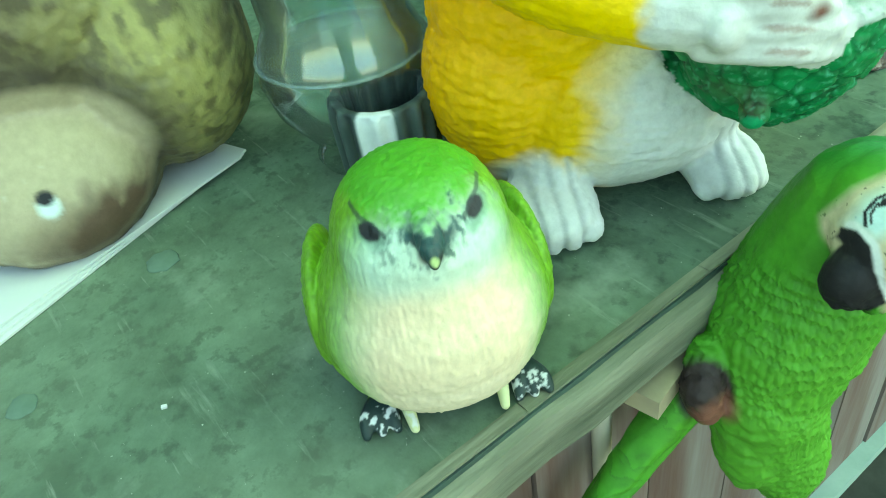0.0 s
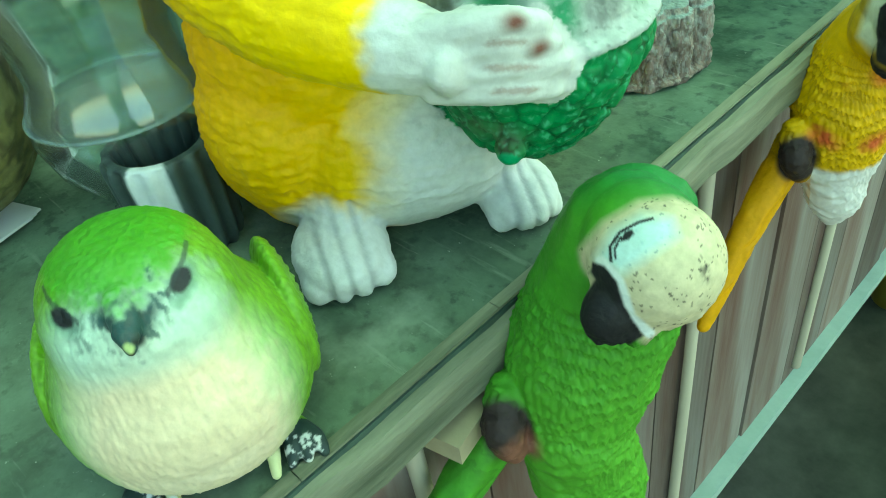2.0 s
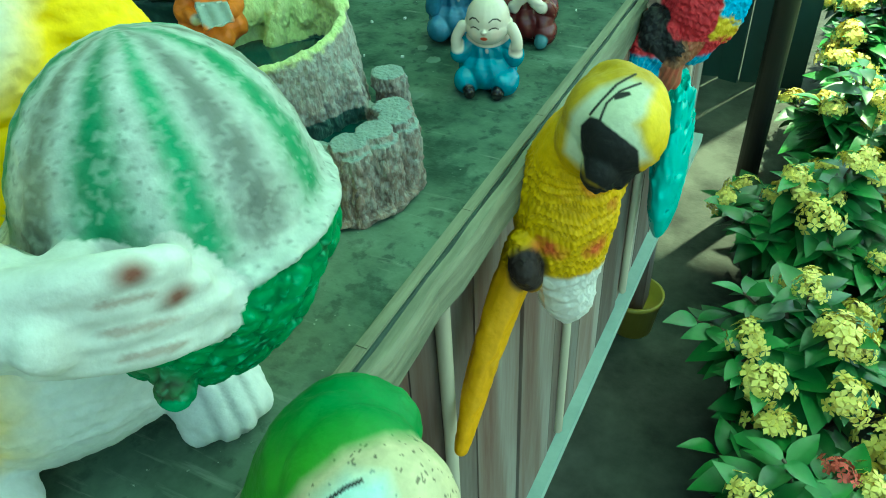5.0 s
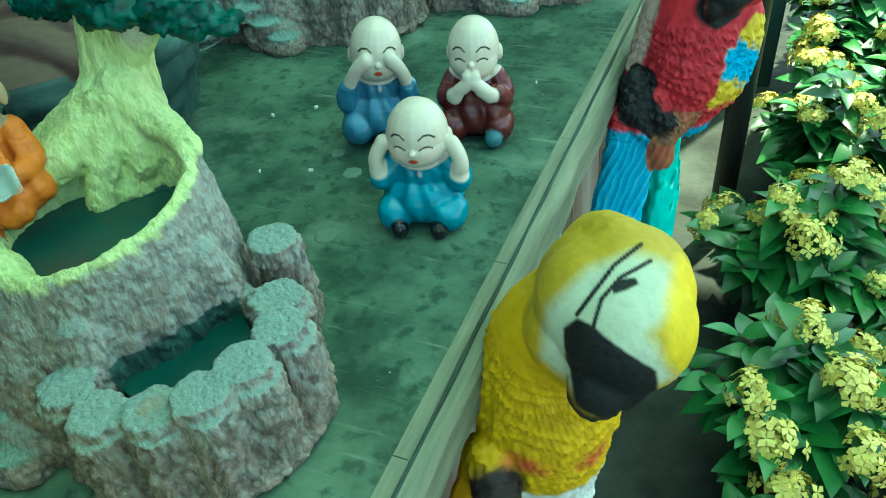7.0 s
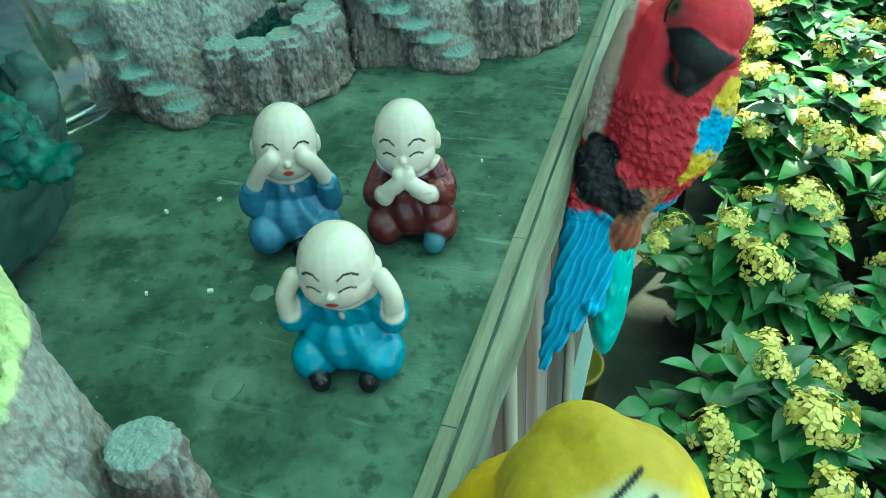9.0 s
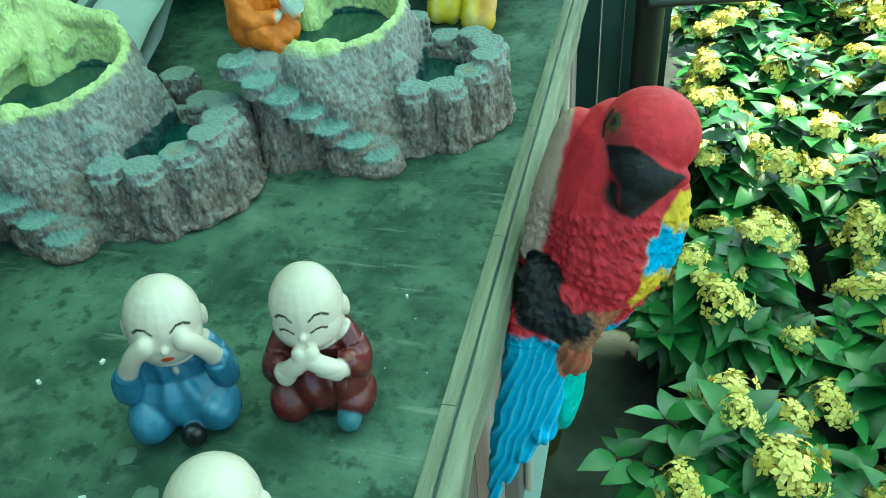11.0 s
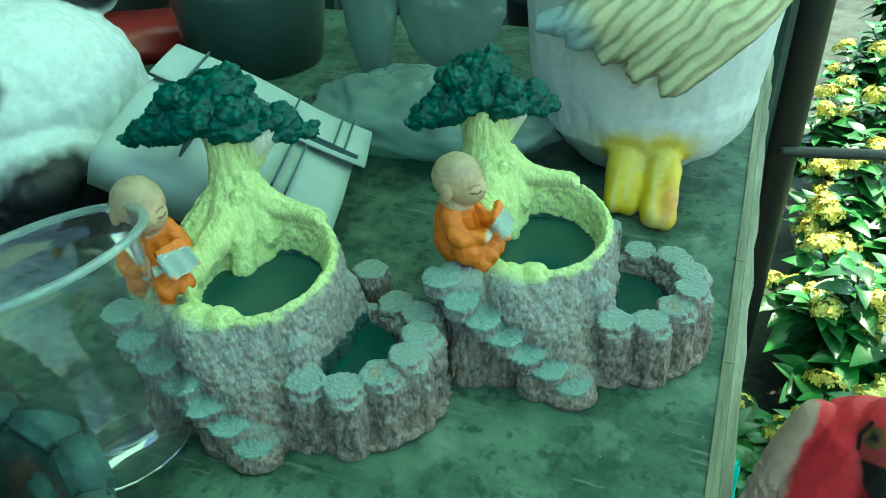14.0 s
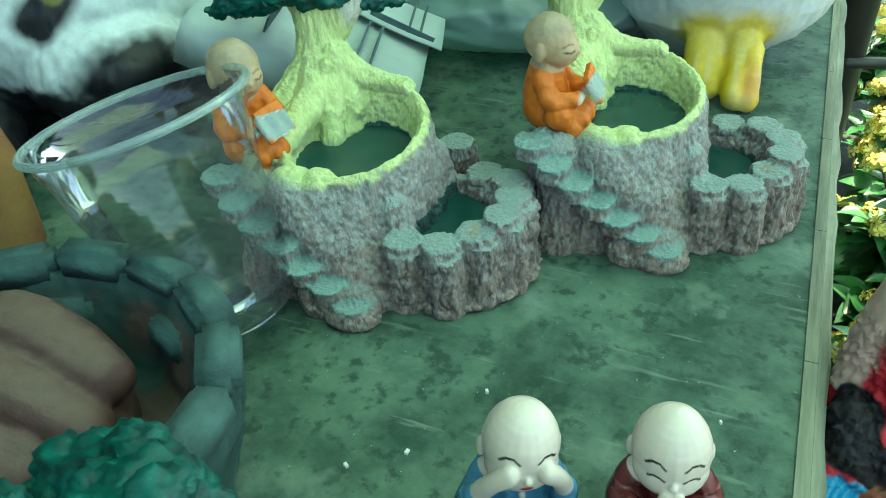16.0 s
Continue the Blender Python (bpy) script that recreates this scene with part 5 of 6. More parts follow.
        c = lay(c, (0.62, 0.62, 0.52), near(p, (-0.033, 0.039, 0.107), (0.006, 0.006, 0.010), 0.3))
        pool = (np.hypot((p[:, 0] + 0.0165) / 0.0285, p[:, 1] / 0.0305) < 1) & (z < 0.046)
        pool |= (np.hypot((p[:, 0] - 0.024) / 0.0255, p[:, 1] / 0.0225) < 1) & (p[:, 2] < 0.032)
        return np.where(pool[:, None], np.array([0.03, 0.085, 0.07]) * (1 + k[:, None]), c)
    return sculpt("planter_body", s, 0.0008, BARK, 2, relief, paint)


def crown_mesh():
    r = random.Random(8)
    s = []
    for x, y, z, a in ((0, 0, 0.006, 0.022), (-0.020, -0.004, -0.002, 0.017), (0.022, 0.004, -0.003, 0.017), (0.004, 0.008, 0.016, 0.016), (-0.032, -0.008, -0.006, 0.012), (0.034, 0.006, -0.008, 0.012), (-0.041, -0.010, -0.009, 0.007), (0.044, 0.008, -0.011, 0.007), (-0.012, 0.010, 0.010, 0.014), (0.014, -0.010, 0.0, 0.014)):
        s.append(ball((x, y, z), (a, a * 0.85, a * 0.62), (0, 0, r.uniform(0, 180))))
        for _ in range(5):
            s.append(ball((x + r.uniform(-a, a) * 0.8, y + r.uniform(-a, a) * 0.7, z + r.uniform(-0.2, 0.55) * a), a * 0.36, n=10, m=8))

    def relief(p, n):
        a, b = cells(p * 210)
        return (rough(p * 150) - 0.5) * 0.0085 + (0.5 - np.abs(2 * grain(p * 420) - 1)) * 0.0022 + (rough(p * 800) - 0.5) * 0.0022

    def paint(p, n):
        a, b = cells(p * 210)
        return np.tile([0.001, 0.080, 0.058], (len(p), 1)) * (1.1 - 0.4 * a + 2.0 * (rough(p * 420) - 0.5))[:, None]
    return sculpt("tree_crown", s, 0.0011, RESIN, 1, relief, paint)


def reader_mesh():
    """A seated monk in orange who reads."""
    s = [ball((0, 0.001, 0.0375), (0.0112, 0.0120, 0.0115)), ball((0.0005, -0.004, 0.0325), (0.0092, 0.0090, 0.0085)), ball((0, -0.0122, 0.0325), (0.0013, 0.0018, 0.0016)), limb([(0, 0.002, 0.022), (0, 0.001, 0.028)], [0.006, 0.0055]),
         limb([(0, 0.002, 0.022), (0, 0.002, 0.010), (0, 0.0, 0.003)], [0.0088, 0.0112, 0.0125]), ball((0, -0.008, 0.003), (0.0135, 0.012, 0.0075))]
    for q in (-1, 1):
        s += [limb([(q * 0.0088, 0.001, 0.021), (q * 0.0120, -0.005, 0.012), (q * 0.007, -0.0135, 0.0115)], [0.0050, 0.0050, 0.0038]), ball((q * 0.0055, -0.0155, 0.012), 0.0033),
              ball((q * 0.0108, 0.002, 0.034), (0.0018, 0.0028, 0.0048)), limb([(q * 0.010, -0.008, 0.004), (-q * 0.004, -0.016, 0.001)], [0.0072, 0.006])]
    s.append(limb([(-0.006, -0.012, 0.0), (-0.007, -0.017, -0.008), (-0.007, -0.0185, -0.014)], [0.0066, 0.0056, 0.0042]))
    s += [block((0.003, -0.0205, 0.0165), (0.0145, 0.0030, 0.0150), (-30, -6, 10))]

    def paint(p, n):
        k = rough(p * 350) - 0.5
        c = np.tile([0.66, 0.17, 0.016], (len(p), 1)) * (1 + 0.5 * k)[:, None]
        # undersides of the robe darkened, their shade put into the colour
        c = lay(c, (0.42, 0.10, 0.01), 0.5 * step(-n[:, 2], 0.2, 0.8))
        head = np.clip(near(p, (0, -0.001, 0.036), (0.0148, 0.0156, 0.0142), 0.03) * 3 - 1, 0, 1)
        c = lay(c, (0.50, 0.36, 0.21), head)
        c = lay(c, (0.46, 0.34, 0.20), stroke(p, [(0, -0.0095, 0.024), (0, -0.0112, 0.019)], 0.0022))
        c = lay(c, (0.30, 0.27, 0.18), 0.55 * head * step(p[:, 2], 0.038, 0.044))
        for q in (-1, 1):
            c = lay(c, (0.10, 0.06, 0.03), (p[:, 1] < -0.004) * line(p, [(q * 0.0070, 0.0338), (q * 0.0050, 0.0331), (q * 0.0028, 0.0337)], 0.0004))
            c = lay(c, (0.16, 0.09, 0.05), 0.7 * (p[:, 1] < -0.004) * line(p, [(q * 0.0072, 0.0362), (q * 0.0048, 0.0369), (q * 0.0026, 0.0364)], 0.0004))
            c = lay(c, (0.66, 0.66, 0.55), near(p, (q * 0.0055, -0.0165, 0.0115), (0.0036, 0.003, 0.003), 0.2))
        c = lay(c, (0.36, 0.12, 0.08), near(p, (0, -0.0125, 0.0285), (0.0020, 0.004, 0.0007), 0.3))
        w = near(p, (0.003, -0.0205, 0.0165), (0.0100, 0.0075, 0.0100), 0.1) * (p[:, 1] + 0.5 * (p[:, 2] - 0.0165) < -0.0178) * (p[:, 2] > 0.0085)
        c = lay(c, (0.30, 0.38, 0.33), np.clip(w, 0, 1))
        c = lay(c, (0.66, 0.72, 0.68), np.clip(w, 0, 1) * (n[:, 2] < 0.25) * 0.8)
        return c
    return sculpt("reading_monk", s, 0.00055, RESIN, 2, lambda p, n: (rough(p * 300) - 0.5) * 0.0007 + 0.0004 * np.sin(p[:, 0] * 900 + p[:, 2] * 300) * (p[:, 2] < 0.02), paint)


def planter():
    root = tagged(new("stump_planter"), "grey-brown tree-stump planter with steps, two pools and a reading monk", "planter", "stump planters")
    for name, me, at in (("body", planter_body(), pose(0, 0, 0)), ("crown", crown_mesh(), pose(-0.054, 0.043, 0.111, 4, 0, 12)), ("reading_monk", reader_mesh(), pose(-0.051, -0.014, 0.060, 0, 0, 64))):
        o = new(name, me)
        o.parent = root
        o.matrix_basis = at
    for nm, (x, y, z, a, b) in (("upper_pool", (-0.0165, 0.0, 0.0505, 0.0288, 0.0308)), ("lower_pool", (0.024, 0, 0.024, 0.0235, 0.0213))):
        n = 40
        v = [(x + a * math.cos(2 * math.pi * i / n), y + b * math.sin(2 * math.pi * i / n), z) for i in range(n)]
        v += [(q[0], q[1], z - 0.006) for q in v]
        f = [tuple(range(n)), tuple(reversed(range(n, 2 * n)))] + [(i, n + i, n + (i + 1) % n, (i + 1) % n) for i in range(n)]
        solid(nm, [(v, f)], WATER, root, "still dark green water", smooth=False)
    return root


first = place(planter(), -0.1884, 0.1584)
first.scale = (0.978, 0.978, 0.978)
for o in first.children:
    if o.name.startswith("crown"):
        o.scale = (0.96, 0.9, 0.78)
second = copy_thing(first, pose(-0.0805, 0.2365, TOP, 0, 0, 10.5) @ Matrix.Scale(0.978, 4))
copy_thing(first, pose(-0.0931, -0.1239, TOP, 0, 0, -24.6) @ Matrix.Scale(0.978, 4))
for o in first.children:
    if o.name.startswith("reading_monk"):
        o.location.x -= 0.010
        o.location.y -= 0.004
    if o.name.startswith("crown"):
        o.location.x -= 0.008
for o in second.children:
    if o.name.startswith("reading_monk"):
        o.matrix_basis = pose(-0.055, -0.019, 0.060, 0, 0, 78)
    if o.name.startswith("crown"):
        o.scale = (0.84, 0.86, 0.80)


# ---------------------------------------------------------------- clear cup
def cup():
    root = tagged(new("plastic_cup"), "empty clear plastic drinking cup leaning to one side", "cup")
    prof = [(0.001, 0.0035), (0.022, 0.004), (0.0245, 0.0015), (0.027, 0.0), (0.0295, 0.002), (0.031, 0.012), (0.0325, 0.022), (0.0322, 0.023), (0.034, 0.036), (0.0375, 0.062), (0.0378, 0.064), (0.0385, 0.0645), (0.041, 0.083), (0.0412, 0.085), (0.0425, 0.0855), (0.0437, 0.094)]
    solid("cup_wall", [lathe(prof, 64)], CUP, root, "thin clear plastic")
    n = 64
    ring = []
    v, f = [], []
    for i in range(n):
        a = 2 * math.pi * i / n
        for j in range(10):
            b = 2 * math.pi * j / 10
            r = 0.0452 + 0.0020 * math.cos(b)
            v.append((r * math.cos(a), r * math.sin(a), 0.0945 + 0.0017 * math.sin(b)))
    for i in range(n):
        for j in range(10):
            f.append((i * 10 + j, ((i + 1) % n) * 10 + j, ((i + 1) % n) * 10 + (j + 1) % 10, i * 10 + (j + 1) % 10))
    solid("rolled_rim", [(v, f)], RIM, root, "thick rolled rim of clear plastic")
    return root


place(cup(), -0.233, 0.0865, TOP + 0.0075, 0, -2, -15).scale = (0.98, 0.98, 0.98)


# ---------------------------------------------------------------- stone-rimmed pot with a face
def stone_pot():
    root = tagged(new("well_planter"), "dark green stone-rimmed well planter with a carved brown face", "planter")
    s = [lathe([(0.001, 0), (0.050, 0), (0.064, 0.012), (0.070, 0.035), (0.071, 0.048), (0.062, 0.050), (0.056, 0.040), (0.048, 0.014), (0.001, 0.012)], 44)]

    def paint(p, n):
        k = rough(p * 120) - 0.5
        c = np.tile([0.028, 0.065, 0.055], (len(p), 1)) * (1 + k)[:, None]
        r = np.hypot(p[:, 0], p[:, 1])
        c = lay(c, (0.10, 0.06, 0.045), 0.8 * (r < 0.058) * step(rough(p * 60), 0.35, 0.6))
        return c
    body = new("body", sculpt("well_body", s, 0.0016, MATT, 2, lambda p, n: (rough(p * 130) - 0.5) * 0.004, paint))
    body.parent = root
    r = random.Random(6)
    stone = surface("painted_stone", (0.045, 0.105, 0.09), (0.02, 0.045, 0.04), 0.8, 60, 0.8, 0.6, 300, rnd=0.25, bump_depth=0.001)
    for i in range(15):
        a = 2 * math.pi * i / 15
        o = solid("rim_stone", [block((0.0, 0.0, 0.0), (0.013, 0.0262 + r.uniform(-0.002, 0.001), 0.012 + r.uniform(-0.002, 0.003)))], stone, root, smooth=True, bevel=0.003)
        o.matrix_basis = pose(0.0655 * math.cos(a), 0.0655 * math.sin(a), 0.052, r.uniform(-4, 4), r.uniform(-4, 4), math.degrees(a) + r.uniform(-4, 4))
        if i % 2 == 0:
            o2 = solid("inner_stone", [block((0, 0, 0), (0.008, 0.02, 0.013))], stone, root, smooth=True, bevel=0.0025)
            o2.matrix_basis = pose(0.0545 * math.cos(a + 0.2), 0.0545 * math.sin(a + 0.2), 0.036, 0, 12, math.degrees(a + 0.2))
    fs = [ball((-0.012, 0.008, 0.022), (0.042, 0.036, 0.026)), limb([(-0.045, 0.026, 0.038), (-0.015, 0.030, 0.050), (0.020, 0.022, 0.042)], [0.011, 0.0135, 0.010]), limb([(-0.045, 0.006, 0.036), (-0.012, 0.010, 0.046), (0.022, 0.006, 0.036)], [0.011, 0.0125, 0.009])]

    def fpaint(p, n):
        k = rough(p * 90) - 0.5
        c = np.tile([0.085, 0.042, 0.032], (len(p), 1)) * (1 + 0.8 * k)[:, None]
        # upward faces of the carving lightened, overhead light put into the colour
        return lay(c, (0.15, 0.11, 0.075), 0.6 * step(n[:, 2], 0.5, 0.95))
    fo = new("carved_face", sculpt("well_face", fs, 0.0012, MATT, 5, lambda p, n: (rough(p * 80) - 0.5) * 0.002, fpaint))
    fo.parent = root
    solid("painted_eye", [ball((-0.028, -0.012, 0.042), (0.009, 0.004, 0.006), (-40, 0, 20))], surface("white_enamel", (0.75, 0.76, 0.74), (0.6, 0.6, 0.58), 0.3, 40, 0.4, 0.0), root, "white painted eye")
    solid("pupil", [ball((-0.027, -0.015, 0.043), (0.0048, 0.0025, 0.0035), (-40, 0, 20))], INK, root)
    return root


place(stone_pot(), -0.240, -0.0155, TOP, 10).scale = (1.07, 1.07, 1.03)


# ---------------------------------------------------------------- goose, panda, brown animal
def goose():
    s = [limb([(0, 0.01, 0.070), (0, 0.012, 0.12), (0, 0.03, 0.19), (0, 0.02, 0.25)], [0.077, 0.082, 0.07, 0.035], 24), ball((0.006, 0.004, 0.056), (0.070, 0.068, 0.054)), ball((0, -0.01, 0.29), (0.032, 0.038, 0.034))]
    for q, y in ((-1, -0.060), (1, -0.072)):
        x = q * 0.0115 + 0.008
        s += [limb([(x, -0.045, 0.034), (x - 0.002, -0.066, 0.018), (x - 0.003, y - 0.018, 0.008)], [0.0125, 0.0102, 0.0080]), limb([(x + 0.004, -0.060, 0.024), (x + 0.005, y - 0.020, 0.007)], [0.0085, 0.0065])]
    w = []
    for k in range(5):
        x0 = 0.078 - 0.018 * k
        w.append(limb([(x0, -0.048, 0.160 - 0.004 * k), (x0 - 0.03, -0.078, 0.128), (x0 - 0.062, -0.088 + 0.003 * k, 0.090 + 0.007 * k)], [0.014, 0.0145, 0.007], 12))
    s += w + [limb([(0.06, -0.03, 0.21), (0.01, -0.075, 0.18), (-0.04, -0.082, 0.150)], [0.02, 0.02, 0.012])]

    def relief(p, n):
        body = (rough(p * 60) - 0.5) * 0.0022 + (grain(np.stack([p[:, 0] * 200, p[:, 1] * 200, p[:, 2] * 60], -1)) - 0.5) * 0.0012 * step(-p[:, 2], -0.09, -0.04)
        wing = (p[:, 1] < -0.068) & (p[:, 2] > 0.080)
        return body + wing * 0.0007 * np.sin((p[:, 0] - p[:, 2]) * 620 + 7 * grain(p * 60))

    def paint(p, n):
        k = rough(p * 90) - 0.5
        c = np.tile([0.66, 0.69, 0.66], (len(p), 1)) * (1 + 0.14 * k)[:, None]
        d = np.min([segment(p, (q * 0.0115 + 0.008, -0.05, 0.034), (q * 0.0115 + 0.008, -0.09, 0.006)) for q in (-1, 1)], axis=0)
        c = lay(c, (0.74, 0.52, 0.03), step(-d + 0.010 * k, -0.0215, -0.0125) * (p[:, 1] < -0.03) * (1 - 0.2 * step(grain(np.stack([p[:, 0] * 260, p[:, 1] * 50, p[:, 2] * 50], -1)), 0.55, 0.7)))
        c = lay(c, (0.74, 0.60, 0.12), 0.75 * near(p + k[:, None] * 0.02, (0.006, -0.055, 0.036), (0.030, 0.03, 0.012), 0.6))
        c = lay(c, (0.55, 0.20, 0.06), 0.7 * near(p + k[:, None] * 0.01, (0.026, -0.088, 0.018), (0.006, 0.016, 0.014), 0.6))
        wing = step(-p[:, 1] + 0.1 * (p[:, 2] - 0.1), 0.066, 0.070) * step(p[:, 2], 0.076, 0.082)
        c = lay(c, (0.64, 0.63, 0.38), wing)
        c = lay(c, (0.16, 0.15, 0.08), 0.6 * wing * step(np.sin((p[:, 0] - p[:, 2]) * 620 + 7 * grain(p * 60)), 0.3, 0.95))
        # shade beneath the wing feathers painted in as a near-black underside
        c = lay(c, (0.05, 0.045, 0.03), 0.7 * wing * step(-n[:, 2], 0.2, 0.7))
        c = lay(c, (0.35, 0.52, 0.6), wing * near(p, (-0.052, -0.085, 0.112), (0.022, 0.03, 0.022), 0.4) * 0.8)
        return c
    return sculpt("goose_figurine", s, 0.0016, RESIN, 4, relief, paint)


figure("goose_figurine", goose(), "large white goose figurine with yellow feet and folded olive wings", "figurine", -0.0815, 0.437, rz=6)


def panda():
    s = [ball((0, 0, 0.085), (0.092, 0.085, 0.076)), ball((0, -0.062, 0.060), (0.052, 0.042, 0.040)), ball((0, -0.098, 0.064), (0.022, 0.012, 0.014)), ball((0, 0.09, 0.06), (0.10, 0.10, 0.062))]
    for q in (-1, 1):
        s += [ball((q * 0.068, 0.015, 0.152), (0.026, 0.018, 0.026)), limb([(q * 0.075, 0.02, 0.05), (q * 0.085, -0.06, 0.024)], [0.035, 0.026])]

    def paint(p, n):
        k = rough(p * 90) - 0.5
        c = np.tile([0.58, 0.64, 0.61], (len(p), 1)) * (1 + 0.18 * k)[:, None]
        blk = (0.012, 0.013, 0.014)
        c = lay(c, blk, stroke(p + k[:, None] * 0.006, [(-0.034, -0.074, 0.098), (-0.022, -0.078, 0.112), (-0.012, -0.074, 0.124)], 0.011))
        c = lay(c, (0.16, 0.15, 0.03), near(p, (-0.022, -0.080, 0.112), (0.006, 0.02, 0.0055), 0.2))
        for q in (-1, 1):
            c = lay(c, blk, near(p, (q * 0.068, 0.015, 0.158), (0.03, 0.03, 0.028), 0.1))
        c = lay(c, blk, near(p + k[:, None] * 0.012, (0.004, -0.100, 0.060), (0.034, 0.03, 0.024), 0.25))
        c = lay(c, blk, step(-p[:, 2] + 0.02 * k, -0.064, -0.054))
        c = lay(c, blk, step(p[:, 1], 0.06, 0.07))
        return c
    return sculpt("panda_figurine", s, 0.0018, RESIN, 5, lambda p, n: (grain(np.stack([p[:, 0] * 260, p[:, 1] * 260, p[:, 2] * 120], -1)) - 0.5) * 0.002 + (rough(p * 60) - 0.5) * 0.003, paint)


figure("panda_figurine", panda(), "white and black panda figurine lying with its head up", "figurine", -0.440, 0.240, rz=56).scale = (0.965, 0.965, 0.89)


def brown_animal():
    """Seated animal seen by its rounded flank and a raised pale sole."""
    s = [ball((0, 0, 0.10), (0.105, 0.095, 0.10)), ball((0.055, 0.045, 0.06), (0.06, 0.05, 0.06)), ball((0.060, -0.020, 0.038), (0.072, 0.060, 0.040), (0, 25, 0)), ball((0, 0, 0.2), (0.06, 0.06, 0.055))]

    def paint(p, n):
        k = rough(np.stack([p[:, 0] * 50, p[:, 1] * 170, p[:, 2] * 150 + p[:, 0] * 90], -1)) - 0.5
        c = np.tile([0.135, 0.115, 0.06], (len(p), 1)) * (1 + 0.7 * k)[:, None]
        c = lay(c, (0.42, 0.38, 0.12), 0.8 * near(p, (0.105, 0.045, 0.06), (0.04, 0.05, 0.05), 0.5))
        c = lay(c, (0.06, 0.05, 0.035), 0.75 * near(p + k[:, None] * 0.02, (0.06, 0.075, 0.10), (0.05, 0.03, 0.05), 0.4))
        c = lay(c, (0.045, 0.032, 0.019), 0.65 * step(k, -0.04, 0.20))
        c = lay(c, (0.28, 0.25, 0.11), 0.5 * step(-k, 0.0, 0.20))
        sole = near(p, (0.114, -0.024, 0.040), (0.052, 0.054, 0.038), 0.07)
        c = lay(c, (0.07, 0.055, 0.04), 0.8 * near(p + k[:, None] * 0.01, (0.109, -0.022, 0.042), (0.064, 0.066, 0.050), 0.15))
        c = lay(c, (0.44, 0.37, 0.23), sole)
        c = lay(c, (0.09, 0.045, 0.03), 0.9 * sole * near(p + k[:, None] * 0.02, (0.13, 0.004, 0.010), (0.05, 0.040, 0.020), 0.4))
        hole = near(p, (0.126, -0.022, 0.037), (0.012, 0.0042, 0.0034), 0.2)
        c = lay(c, (0.62, 0.72, 0.68), near(p, (0.128, -0.022, 0.0335), (0.012, 0.0055, 0.0050), 0.2))
        for i in range(9):
            c = lay(c, (0.62, 0.60, 0.48), near(p, (0.13, -0.045 + 0.009 * i, 0.036 + 0.012 * math.sin(i * 0.4)), (0.014, 0.0012, 0.0012), 0.3))
        return lay(c, (0.01, 0.01, 0.01), hole)
    return sculpt("animal_figurine", s, 0.0017, RESIN, 8, lambda p, n: (rough(p * 45) - 0.5) * 0.0012 + (grain(np.stack([p[:, 0] * 90, p[:, 1] * 320, p[:, 2] * 320 + p[:, 0] * 200], -1)) - 0.5) * 0.0014 * (1 - near(p, (0.114, -0.024, 0.040), (0.05, 0.052, 0.038), 0.1)), paint)


figure("animal_figurine", brown_animal(), "large brown and olive seated animal figurine with a pale foot sole", "figurine", -0.301, -0.455, TOP + 0.004, rz=-10).scale = (0.956, 0.956, 0.956)

# paper under the brown figure
for k in range(3):
    tagged(solid("paper_sheet", [block((0, 0, 0), (0.285 - 0.012 * k, 0.21, 0.0011))], PAPER, smooth=False), "folded pale newspaper lying under the brown figurine", "paper", "newspaper sheets").matrix_basis = pose(-0.3175 + 0.004 * k, -0.548 + 0.003 * k, TOP + 0.0010 + 0.0014 * k, 0, 0, 20 - 2.5 * k)


# ---------------------------------------------------------------- glass vase and fluted pot
def vase():
    root = tagged(new("glass_vase"), "clear glass vase with a round bulb and flared neck, scraps inside", "vase")
    out = [(0.001, 0.0), (0.022, 0.0), (0.024, 0.004), (0.020, 0.010), (0.026, 0.018), (0.037, 0.034), (0.041, 0.050), (0.038, 0.064), (0.033, 0.074), (0.034, 0.09), (0.041, 0.115), (0.047, 0.135)]
    inn = [(r - 0.002, z + (0.013 if i < 1 else 0)) for i, (r, z) in reversed(list(enumerate(out))) if i > 3] + [(0.001, 0.0135)]
    solid("vase_wall", [lathe(out + inn, 48)], GLASS, root, "clear glass")
    solid("shoulder_ring", [lathe([(0.0398, 0.0575), (0.0406, 0.0580), (0.0410, 0.0586), (0.0405, 0.0592), (0.0395, 0.0592)], 48)], RIM, root, "thick glass ring on the shoulder")
    r = random.Random(3)
    for col, nm in (((0.6, 0.25, 0.2), "pink_scrap"), ((0.03, 0.4, 0.38), "teal_scrap"), ((0.7, 0.72, 0.7), "white_scrap"), ((0.6, 0.3, 0.25), "pink_scrap")):
        solid(nm, [block((r.uniform(-0.014, 0.014), r.uniform(-0.014, 0.014), 0.030 + r.uniform(-0.006, 0.01)), (0.016, 0.010, 0.0012), (r.uniform(-40, 40), r.uniform(-40, 40), r.uniform(0, 90)))], surface(nm, col, None, 0.4, 40, 0.4, 0.0), root, smooth=False)
    return root


place(vase(), -0.171, -0.358).scale = (0.977, 0.977, 0.977)


